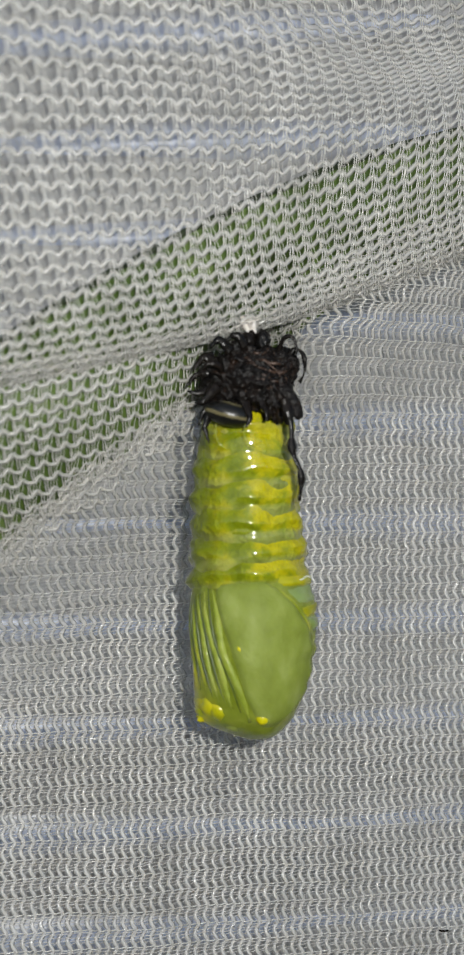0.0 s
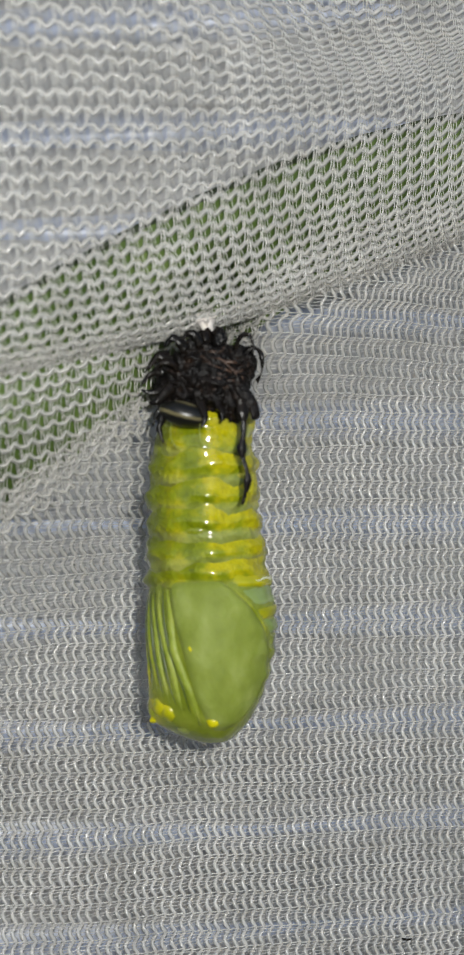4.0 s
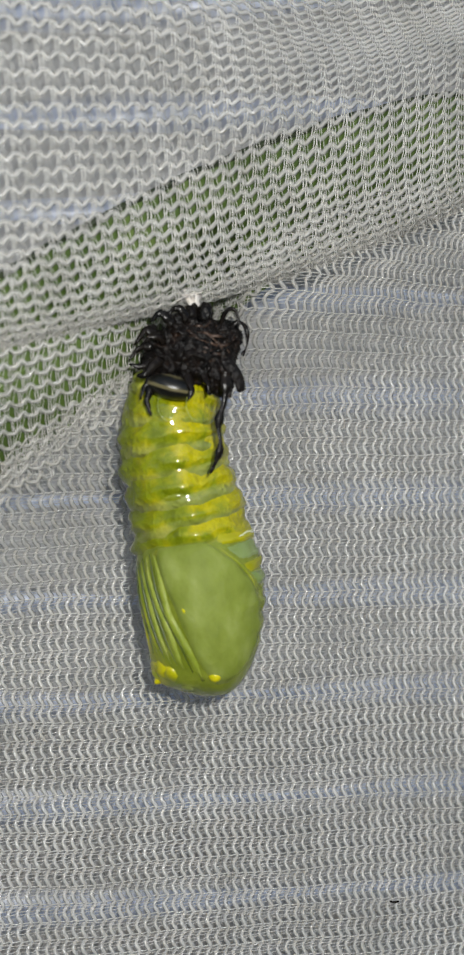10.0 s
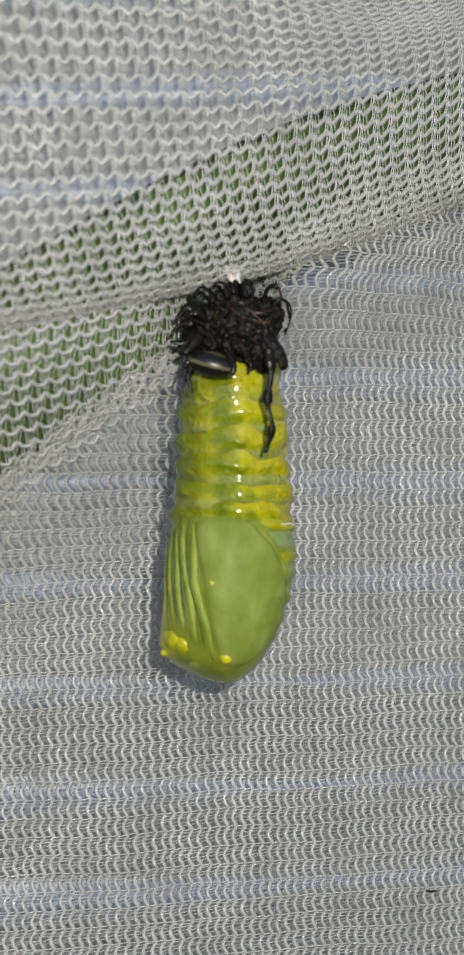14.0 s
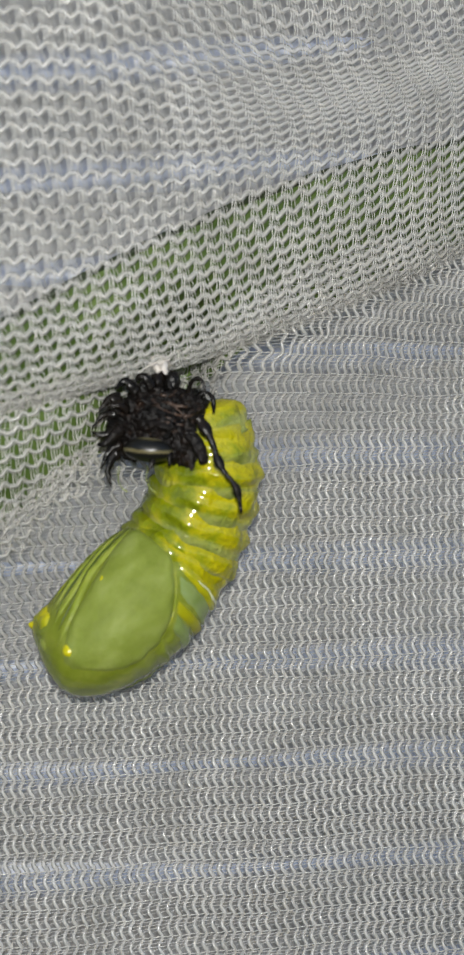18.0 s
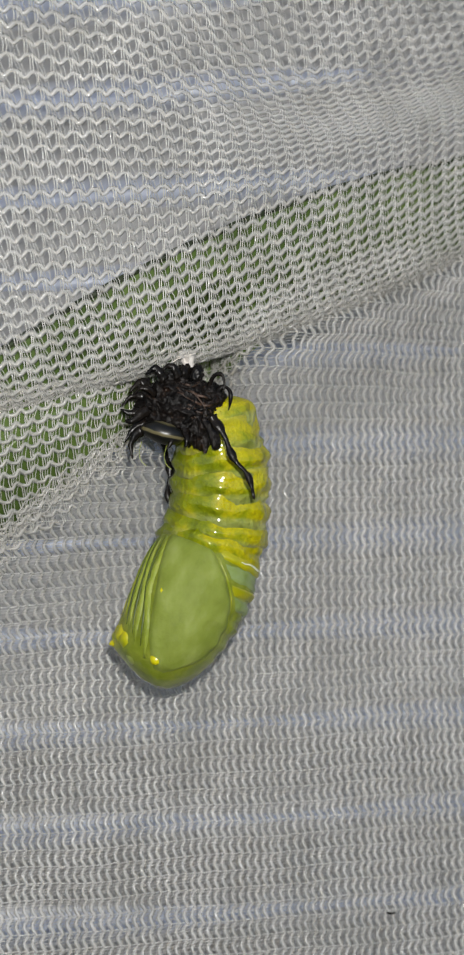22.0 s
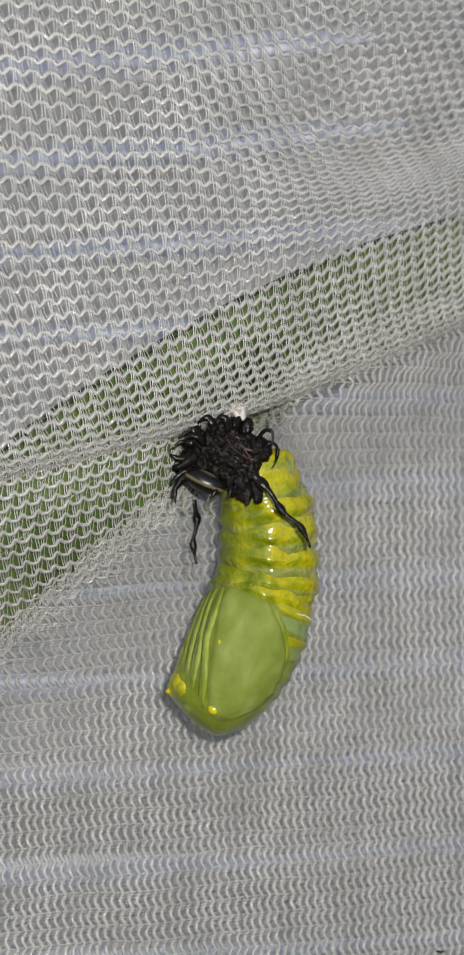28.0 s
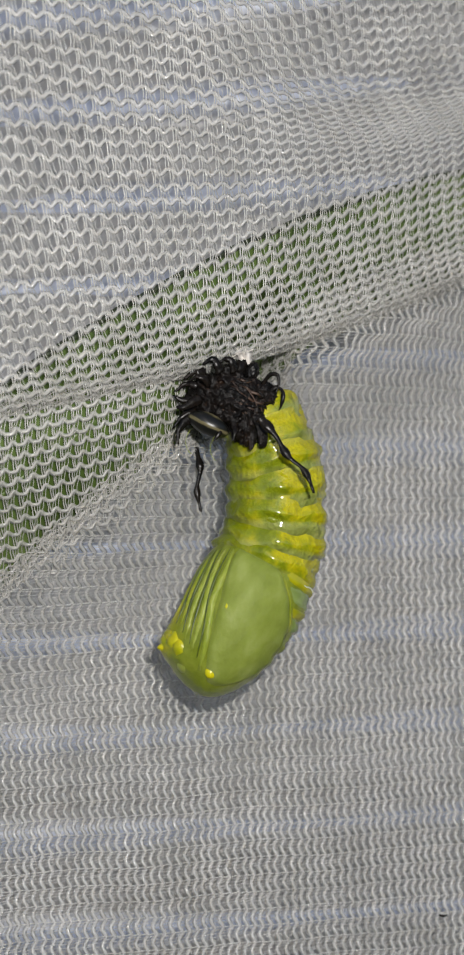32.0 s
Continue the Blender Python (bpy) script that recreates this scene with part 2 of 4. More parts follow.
KNOB = plain("dull_yellow_flesh", srgb(126, 132, 14), srgb(164, 158, 12), 0.35, 300.0)
BLACK = plain("black_filament", (0.004, 0.004, 0.004, 1), (0.010, 0.007, 0.005, 1), 0.26, 500.0, 0.6, Specular_IOR_Level=0.16)
FIBRE = plain("brown_black_fibre", srgb(30, 20, 14), srgb(74, 54, 40), 0.5, 900.0, 0.4)
HEAD = striped_head()
SILKY = plain("white_silk", srgb(204, 196, 188), srgb(224, 218, 210), 0.6, 2500.0, 0.6)
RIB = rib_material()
BOARD = plain("dull_brown_card", srgb(74, 54, 40), srgb(94, 72, 54), 0.7, 60.0)
GROUND = plain("dark_added_ground", srgb(30, 30, 31), srgb(44, 43, 43), 0.8, 12.0)
FARWALL = plain("pale_added_wall", srgb(176, 176, 174), srgb(196, 195, 192), 0.8, 6.0)
PALEBLUE = flesh("pale_blue_green_flesh", [(0.3, srgb(106, 124, 56)), (0.7, srgb(134, 150, 92))])
YELLOW = flesh("yellow_flesh", [(0.3, srgb(128, 134, 12)), (0.7, srgb(176, 168, 14))])


# ---- mesh helpers ----
def mesh_of(name, verts, faces, mat, smooth=True):
    me = bpy.data.meshes.new(name)
    me.from_pydata([tuple(v) for v in verts], [], [tuple(f) for f in faces])
    me.polygons.foreach_set("use_smooth", [smooth] * len(me.polygons))
    me.materials.append(mat)
    me.update()
    return me


def part(name, verts, faces, mat, parent, label="", smooth=True):
    ob = new(name, mesh_of(name, np.asarray(verts) * MM, faces, mat, smooth))
    ob.parent = parent
    return tagged(ob, label) if label else ob


def thing(name, p, label, category, kind="", group=""):
    ob = new(name)
    ob.empty_display_size = 0.002
    ob.location = at(p)
    return tagged(ob, label, category, group, kind)


def tube(points, radii, sides=8, squash=1.0):
    """A closed tube along points (mm)."""
    pts = [Vector(p) for p in points]
    verts, faces, side = [], [], Vector((0.31, -0.9, 0.2))
    for i, p in enumerate(pts):
        tan = (pts[min(i + 1, len(pts) - 1)] - pts[max(i - 1, 0)]).normalized()
        side = (side - tan * side.dot(tan)).normalized()
        other = tan.cross(side)
        for k in range(sides):
            a = 2 * math.pi * k / sides
            verts.append(p + radii[i] * (math.cos(a) * side * squash + math.sin(a) * other))
    n = len(pts)
    for i in range(n - 1):
        for k in range(sides):
            a, b = i * sides + k, i * sides + (k + 1) % sides
            faces.append((a, b, b + sides, a + sides))
    verts += [pts[0], pts[-1]]
    for k in range(sides):
        faces.append((n * sides, (k + 1) % sides, k))
        faces.append((n * sides + 1, (n - 1) * sides + k, (n - 1) * sides + (k + 1) % sides))
    return verts, faces


def bend(points, steps=6):
    """A smooth line through points."""
    pts = [Vector(p) for p in points]
    out = []
    for i in range(len(pts) - 1):
        a, b, c, d = pts[max(i - 1, 0)], pts[i], pts[i + 1], pts[min(i + 2, len(pts) - 1)]
        for k in range(steps):
            u = k / steps
            out.append(0.5 * (2 * b + (c - a) * u + (2 * a - 5 * b + 4 * c - d) * u * u + (3 * b - a - 3 * c + d) * u ** 3))
    return out + [pts[-1]]


def blob(centre, radii, rough=0.0, freq=1.0, rows=18, cols=28, ridge=False, seed=0.0):
    """A lumpy ellipsoid."""
    verts, faces = [], []
    c, r = Vector(centre), Vector(radii)
    for i in range(rows + 1):
        a = math.pi * i / rows
        for k in range(cols):
            b = 2 * math.pi * k / cols
            n = Vector((math.sin(a) * math.cos(b), math.sin(a) * math.sin(b), math.cos(a)))
            p = Vector((n.x * r.x, n.y * r.y, n.z * r.z))
            q = (p + Vector((seed, seed * 2, -seed))) * freq
            f = noise.noise(q) + 0.5 * noise.noise(q * 2.1)
            f = (1 - 2 * abs(f)) if ridge else f
            verts.append(c + p + n * (rough * f))
    for i in range(rows):
        for k in range(cols):
            a, b = i * cols + k, i * cols + (k + 1) % cols
            faces.append((a, a + cols, b + cols, b))
    return verts, faces


def smooth_step(a, b, x):
    t = np.clip((x - a) / (b - a), 0, 1)
    return t * t * (3 - 2 * t)


# ---- the draped netting, the leaf behind it and the ribbed sheet ----
def fold_z(x):
    return 0.0015 * x * x + 0.0024 * np.maximum(x, 0) ** 2 + 0.31 * x - 0.5


def leaf_top_z(x):
    return -0.0055 * x * x + 0.565 * x + 10.0


def leaf_low_z(x):
    return -0.0033 * x * x + 0.725 * x - 3.2


def upper_y(x, z):
    return -1.2 + 0.62 * x - 0.2 * z


def lower_y(x, z):
    """The hanging cloth: flat below, drawn forward over the leaf to the fold on the one side."""
    flat = 13 + 0.21 * x + 0.045 * z
    zf, start = fold_z(x), leaf_low_z(x) - 15.0
    f = smooth_step(0, 1, (z - start) / np.maximum(zf - start, 2.0))
    near = upper_y(x, zf) + 1.5
    hang = smooth_step(0, 1, 1 - (zf - z) / (7.0 + 6.0 * smooth_step(3.0, 10.0, x))) * smooth_step(0.0, 7.0, x)
    return flat + (near - flat) * np.maximum(f * (1 - smooth_step(-8.0, 7.0, x)), hang)


def upper_map(u, v):
    """u along the fold, v up from it (mm); low down the cloth curls back under the fold."""
    r = 2.2
    x = u * (1 + 0.22 * smooth_step(2.0, 30.0, v))
    zf = fold_z(x)
    v = np.where(v < 0, v, np.where(v < 12, 0.60 * v + v * v / 60.0, v - 2.4))
    phi = np.clip((r - v) / r, 0, 4.0)
    right = smooth_step(-4.0, 14.0, x)
    z = zf * np.clip(1 - v / (34.0 + 40.0 * right), 0.15, 1) + np.where(v < r, r - r * np.sin(phi), v) - 7.0 * right * smooth_step(13.0, 34.0, v)
    sag = 0.35 * np.sin(x * 0.21 + v * 0.16) + 0.2 * np.sin(x * 0.45 - v * 0.3)
    y = upper_y(x, z) + 4.0 * right * smooth_step(13.0, 32.0, v) + sag * np.clip(v / 6, 0, 1) + np.where(v < r, r - r * np.cos(phi), 0)
    return np.stack([x, y, z], -1)


def lower_map(u, v):
    """u runs down the cloth, v across it (mm)."""
    z = -u
    d = np.maximum(fold_z(v) - z, 0.0)
    x = v + 0.25 * np.sin(u * 0.13 + 1.0) + 3.0 * np.exp(-d / 4.0) * smooth_step(1.0, 9.0, v)
    y = lower_y(x, z) + 0.25 * np.sin(x * 0.3 + z * 0.11) + 0.15 * np.sin(z * 0.4 + x * 0.12)
    return np.stack([x, y, z], -1)


def flap_map(u, v):
    """The cloth under the fold: u along it, v down from it (mm)."""
    z = fold_z(u) - v
    return np.stack([u, lower_y(u, z) + 0.2 * np.sin(u * 0.35 + z * 0.2) - 0.1, z], -1)


def pleat_map(u, v):
    """The crowded cloth along the leaf's lower edge."""
    z = leaf_low_z(u) + 0.9 - v + 0.2 * np.sin(u * 0.4)
    return np.stack([u, lower_y(u, z) - 0.35, z], -1)


def strands(surface, lines, wide, thick, lift):
    """Flat yarns along lines of (u, v), one array (count, points, 2), lifted off the cloth by lift; gives vertices and quads."""
    u, v = lines[..., 0], lines[..., 1]
    p = surface(u, v)
    e = 0.02
    du, dv = surface(u + e, v) - p, surface(u, v + e) - p
    n = np.cross(du, dv)
    n /= np.linalg.norm(n, axis=-1, keepdims=True)
    p = p + n * np.broadcast_to(lift, u.shape)[..., None]
    tan = np.gradient(p, axis=1)
    tan /= np.linalg.norm(tan, axis=-1, keepdims=True) + 1e-9
    b = np.cross(n, tan)
    n = np.cross(tan, b)
    ring = np.stack([p + b * wide, p + n * thick, p - b * wide, p - n * thick], 2)
    count, m = ring.shape[:2]
    idx = np.arange(count * m * 4).reshape(count, m, 4)
    a, c = idx[:, :-1], idx[:, 1:]
    quads = np.stack([a, np.roll(a, -1, 2), np.roll(c, -1, 2), c], -1).reshape(-1, 4)
    return ring.reshape(-1, 3), quads


def wave(f, steep, cusp):
    """A round wave with one leg shorter than the other; cusp narrows its valleys."""
    g = f % 1
    g = np.where(g < steep, 0.5 * g / steep, 0.5 + 0.5 * (g - steep) / (1 - steep))
    return -0.5 * np.cos(2 * np.pi * g) - cusp * np.cos(4 * np.pi * g)


def knit(surface, u0, u1, v0, v1, period, pitch, shift, keep, seed, swing, wide, fine, steep, cusp, bars, threads):
    """Warp-knitted netting: broad wavy yarns along u; across each cell a pair of bright bars and a fan of thin threads."""
    rng = np.random.default_rng(seed)
    rows = int((v1 - v0) / pitch)
    cells = int((u1 - u0) / period)
    s = np.arange(cells * 12 + 1) / 12
    out_v, out_f, n = [], [], 0

    def drift(s, j):
        return 0.06 * np.sin(s * 0.37 + j * 0.9) + 0.03 * np.sin(s * 1.3 + j * 2.1) + 0.05 * np.sin(s * 0.11 + j * 0.23)

    def slide(s, j):
        return 0.05 * np.sin(s * 0.23 + j * 0.31) + 0.03 * np.sin(s * 0.71 - j * 0.53)

    for j in range(rows):
        line = np.stack([u0 + (s + slide(s, j)) * period, v0 + (j + swing * wave(s + shift * j, steep, cusp) + drift(s, j)) * pitch], -1)
        p = surface(line[:, 0], line[:, 1])
        ok = keep(p[:, 0], p[:, 2])
        edge = np.flatnonzero(np.diff(np.r_[0, ok.astype(int), 0]))
        for i0, i1 in zip(edge[::2], edge[1::2]):
            if i1 - i0 > 3:
                v, f = strands(surface, line[None, i0:i1], wide * rng.uniform(0.9, 1.1), 0.4 * wide, 0.07 * np.sin(2 * np.pi * (s[i0:i1] + shift * j)))
                out_v.append(v), out_f.append(f + n)
                n += len(v)
    a = np.arange(5) / 4.0
    counts = [sum(len(q) for q in out_f)]
    for lot, half, thick, jitter, rise in ((bars, fine * 1.35, 0.06, 0.012, 0.13), (threads, fine, 0.04, 0.02, 0.05)):
        thin = []
        for j in range(rows - 1):
            base = np.arange(cells) - (shift * j) % 1
            for f0, f1 in lot:
                us = base[:, None] + f0 + (f1 - f0) * a[None] + rng.normal(0, jitter, (cells, 1)) + rng.normal(0, jitter, (cells, 5))
                lo = (j + swing * wave(us[:, 0] + shift * j, steep, cusp) + drift(us[:, 0], j))[:, None]
                hi = (j + 1 + swing * wave(us[:, 4] + shift * (j + 1), steep, cusp) + drift(us[:, 4], j + 1))[:, None]
                thin.append(np.stack([u0 + (us + slide(us, j + 0.5)) * period, v0 + (lo + (hi - lo) * a[None]) * pitch], -1))
        thin = np.concatenate(thin)
        mid = surface(thin[:, 2, 0], thin[:, 2, 1])
        thin = thin[keep(mid[:, 0], mid[:, 2])]
        v, f = strands(surface, thin, half, thick, rise * np.sin(np.pi * a))
        out_v.append(v), out_f.append(f + n)
        n += len(v)
        counts.append(len(f))
    return np.concatenate(out_v), np.concatenate(out_f), counts


def netting(name, data, label):
    v, f, counts = data
    me = bpy.data.meshes.new(name)
    me.from_pydata((v * MM + np.array([0, 0.1142, 1.2])).tolist(), [], f.tolist())
    me.polygons.foreach_set("use_smooth", [True] * len(me.polygons))
    for mat in (NET, BAR, FINE):
        me.materials.append(mat)
    me.polygons.foreach_set("material_index", [k for k, c in enumerate(counts) for _ in range(c)])
    ob = new(name, me)
    return tagged(ob, label, "netting", kind="structure")


FAN_BARS, FAN = ((0.30, 0.31), (0.44, 0.45)), ((0.68, 0.50), (0.88, 0.68), (1.08, 0.88))
NET_BARS, NET_THREADS = ((0.46, 0.40),), ((0.02, -0.06), (0.20, 0.10), (0.62, 0.58), (0.82, 0.76))
netting("net_wall_upper", knit(upper_map, -34, 42, -1.9, 56, 1.25, 1.10, 0.2, lambda x, z: x < 99, 1, 0.36, 0.235, 0.042, 0.52, 0.15, FAN_BARS, FAN),
        "white knitted mesh cloth folded over above the hanging chrysalis")
netting("net_wall_hem", knit(lambda u, v: upper_map(u, v) + np.array([0.0, 0.5, 0.25]), -34, 42, -2.9, 2.2, 1.2, 0.34, 0.37, lambda x, z: x < 99, 5, 0.9, 0.06, 0.045, 0.5, 0.0, FAN_BARS, FAN),
        "doubled whitish hem of mesh cloth along the fold")
netting("net_wall_flap", knit(flap_map, -34, 9, -0.6, 22, 1.25, 1.04, 0.3, lambda x, z: (z > leaf_low_z(x) - 2.5 + 0.08 * (x + 6) * np.sin(x)) & (z < fold_z(x) + 0.6) & (x < 1.0 + 0.6 * (z + 8)), 7, 0.36, 0.21, 0.042, 0.52, 0.15, FAN_BARS, FAN),
        "white knitted mesh cloth tucked under the fold over the leaf")
netting("net_wall_pleat", knit(pleat_map, -34, 3, 0.0, 2.6, 1.2, 0.65, 0.41, lambda x, z: z < fold_z(x) + 0.3, 9, 0.45, 0.10, 0.05, 0.44, 0.0, FAN_BARS, FAN),
        "pleated whitish mesh cloth along the leaf's lower edge")
netting("net_wall_lower", knit(lower_map, -12, 70, -40, 44, 1.60, 0.80, 0.0, lambda x, z: z < np.minimum(fold_z(x) + 5.0, leaf_low_z(x) + 0.5 + 3.0 * smooth_step(0.0, 4.0, x)), 2, 0.42, 0.22, 0.042, 0.45, -0.05, NET_BARS, NET_THREADS),
        "white knitted mesh cloth hanging straight behind the chrysalis")


def sheet(name, xs, rows, mat, label, category, kind, thick):
    """A thin solid between rows of points (mm), one row of points for each line."""
    n, m = len(rows), len(xs)
    front = [p for row in rows for p in row]
    back = [(p[0], p[1] + thick, p[2]) for p in front] if thick else []
    faces = []
    for i in range(n - 1):
        for k in range(m - 1):
            a = i * m + k
            faces.append((a, a + 1, a + m + 1, a + m))
            if thick:
                faces.append((a + n * m, a + m + n * m, a + m + 1 + n * m, a + 1 + n * m))
    rim = [k for k in range(m)] + [i * m + m - 1 for i in range(1, n)] + [(n - 1) * m + k for k in range(m - 2, -1, -1)] + [i * m for i in range(n - 2, 0, -1)]
    for a, b in zip(rim, rim[1:] + rim[:1]) if thick else ():
        faces.append((b, a, a + n * m, b + n * m))
    me = mesh_of(name, [at(p) for p in front + back], faces, mat)
    return tagged(new(name, me), label, category, kind=kind)


def build_leaf():
    xs = np.linspace(-32, 40, 73)
    rows = []
    for f in np.linspace(0, 1, 17):
        row = []
        for x in xs:
            top, low = leaf_top_z(x), min(leaf_low_z(x), fold_z(x) + 0.9)
            z = top + (low - top) * f
            zf = fold_z(x)
            up = 3.0 * float(smooth_step(-6.0, 4.0, x))
            w = float(smooth_step(zf + 4.5 + up, zf + up, z))
            y = (upper_y(x, z) + 1.7) * (1 - w) + (float(lower_y(x, min(z, zf))) + 0.9) * w + 0.15 * math.sin(x * 0.5 + z)
            row.append((x, y, z))
        rows.append(row)
    leaf = tagged(new("leaf"), "long green leaf lying behind the white mesh cloth", "leaf")
    blade = sheet("blade", xs, rows, LEAF, "", "", "", 0.35)
    blade.parent = leaf
    for name, row, lift, r in (("upper_margin", rows[0], -0.2, 0.34), ("lower_margin", rows[-1], 0.0, 0.2), ("vein", rows[9], 0.1, 0.3)):
        v, f = tube([(p[0], p[1] + 0.25, p[2] + lift) for p in row], [r] * len(row), 8)
        edge = new(name, mesh_of(name, [at(p) for p in v], f, MARGIN if name == "upper_margin" else LEAF))
        edge.parent = leaf
    return leaf


build_leaf()


def panel_y(x, z):
    return 23 + (0.21 - 0.17 * smooth_step(0.0, 30.0, z)) * x - 0.16 * max(z - 4.0, 0.0)


def build_panel():
    xs = np.linspace(-70, 80, 26)
    rows = [[(x, panel_y(x, z) + 0.25 * math.sin(x * 0.09 + z * 0.05), z) for x in xs] for z in np.linspace(95, -110, 36)]
    panel = sheet("wall_back", xs, rows, PANEL, "grey plastic sheet with raised ribs, their highlights painted pale blue", "panel", "structure", 0.0)
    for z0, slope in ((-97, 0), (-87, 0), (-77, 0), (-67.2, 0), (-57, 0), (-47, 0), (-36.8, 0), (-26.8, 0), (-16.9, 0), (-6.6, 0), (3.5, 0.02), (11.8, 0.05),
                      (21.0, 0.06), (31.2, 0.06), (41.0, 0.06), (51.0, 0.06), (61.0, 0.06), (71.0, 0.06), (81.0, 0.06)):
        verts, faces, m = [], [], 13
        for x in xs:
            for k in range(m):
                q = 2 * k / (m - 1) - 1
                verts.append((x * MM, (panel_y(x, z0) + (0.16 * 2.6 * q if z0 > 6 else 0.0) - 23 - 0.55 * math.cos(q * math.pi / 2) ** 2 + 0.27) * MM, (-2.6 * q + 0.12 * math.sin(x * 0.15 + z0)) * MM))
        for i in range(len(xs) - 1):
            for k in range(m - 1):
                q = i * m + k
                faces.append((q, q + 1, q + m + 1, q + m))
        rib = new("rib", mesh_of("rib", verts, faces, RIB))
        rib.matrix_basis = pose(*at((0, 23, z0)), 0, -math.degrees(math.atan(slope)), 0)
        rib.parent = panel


def block(name, x, y, z, wide, deep, high, mat, edge, turn=0.0):
    """An upright box with rounded edges, its base at z (mm)."""
    bm = bmesh.new()
    bmesh.ops.create_cube(bm, size=1.0)
    for v in bm.verts:
        v.co = Vector((wide * v.co.x, deep * v.co.y, high * (v.co.z + 0.5))) * MM
    bmesh.ops.bevel(bm, geom=bm.edges[:], offset=edge * MM, segments=2, affect="EDGES")
    me = bpy.data.meshes.new(name)
    bm.to_mesh(me)
    bm.free()
    me.materials.append(mat)
    ob = new(name, me)
    ob.matrix_basis = pose(*at((x, y, z)), 0, 0, turn)
    return ob


def build_distance():
    """What shows faintly through the sheet: a brown box; a pale wall and dark ground added for tone."""
    # ground and wall are added: dark below, pale above, seen through the sheet
    tagged(block("ground", 0, 0, -400, 40000, 40000, 100, GROUND, 5.0), "dark ground added to darken the sheet's lower part", "ground", kind="structure")
    tagged(block("wall_added", 0, 1760, -300, 6000, 120, 2600, FARWALL, 5.0), "pale grey wall added behind the sheet to lighten it", "wall", kind="structure")
    tagged(block("box", -146, 330, -300, 300, 160, 200, BOARD, 3.0), "plain brown box on the ground behind the sheet", "box")


build_distance()
build_panel()

# ---- silk pad and snagged thread ----
silk = thing("silk_pad", (1.1, 0, 0), "tuft of white silk glued to the mesh fold", "silk")
rng = random.Random(3)
line = bend([(-0.3, 1.2, 0.8), (-0.15, 0.4, 0.4), (0.0, 0.0, -0.1), (0.2, 0.2, -0.9), (0.4, 0.6, -1.7)], 5)
v, f = tube(line, [(0.3, 0.55, 0.75, 0.88, 0.92)[i] if i < 5 else 1.0 - 0.74 * (i / 20) ** 0.8 + 0.08 * noise.noise(Vector((i * 0.7, 1, 2))) for i in range(len(line))], 16, 0.75)
part("stalk", v, f, SILKY, silk)
for i in range(6):
    a = rng.uniform(-0.5, 0.5)
    end = (2.6 * a, rng.uniform(-2.0, -1.2) + 0.62 * 2.0 * a, rng.uniform(0.0, 0.5) + 0.31 * 2.6 * a)
    line = bend([(0.05 * a, -0.3, -0.3), (0.7 * a, -0.9, 0.35), end], 4)
    part("strand", *tube(line, [0.05] * 8 + [0.02], 5), SILKY, silk)
snag = thing("thread", (19.1, 14.0, -54.6), "short dark thread snagged in the mesh cloth", "thread")
part("strand", *tube(bend([(-0.45, 0, 0.04), (0.0, -0.1, -0.05), (0.5, 0, 0.03)], 4), [0.04, 0.09, 0.11, 0.12, 0.12, 0.11, 0.1, 0.08, 0.03], 6), BLACK, snag)

# ---- the chrysalis ----
chrysalis = thing("chrysalis", (1.1, 0, 0), "fresh yellow-green chrysalis hanging from its silk, wet and wriggling", "chrysalis")
RADII = (3.9, 4.15, 4.4, 4.6, 4.8, 4.95, 5.05)
RING_LEN = 4.1


def ring_mesh(radius, index):
    rows, cols = 22, 40
    verts, faces = [], []
    for i in range(rows + 1):
        s = (0.5 - i / rows) * RING_LEN
        bulge = 1.01 - 0.085 * float(smooth_step(0.35, 1.6, abs(s + 0.1)))
        if index == 0 and s > 0:
            bulge = math.sqrt(max(0.0, 1 - (s / (RING_LEN / 2)) ** 2)) * 0.999 + 0.001
        for k in range(cols):
            a = 2 * math.pi * k / cols
            w = 0.17 * noise.noise(Vector((math.cos(a) * 1.5, math.sin(a) * 1.5, s * 0.8 + 7.1 * index)))
            w += 0.10 * noise.noise(Vector((math.cos(a) * 3.2, math.sin(a) * 3.2, s * 1.3 + 3.3 * index)))
            w -= 0.05 * math.exp(-((s + 0.5 + 0.35 * math.sin(2 * a + index)) / 0.28) ** 2)
            r = radius * bulge * (1 + w * 0.5)
            verts.append((r * math.sin(a), -r * 0.96 * math.cos(a), s))
    for i in range(rows):
        for k in range(cols):
            a, b = i * cols + k, i * cols + (k + 1) % cols
            faces.append((a, a + cols, b + cols, b))
    faces.append(tuple(range(cols)))
    faces.append(tuple(reversed(range(rows * cols, (rows + 1) * cols))))
    return verts, faces


rings = []
for index, radius in enumerate(RADII):
    v, f = ring_mesh(radius, index)
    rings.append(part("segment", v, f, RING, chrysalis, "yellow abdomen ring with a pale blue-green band"))

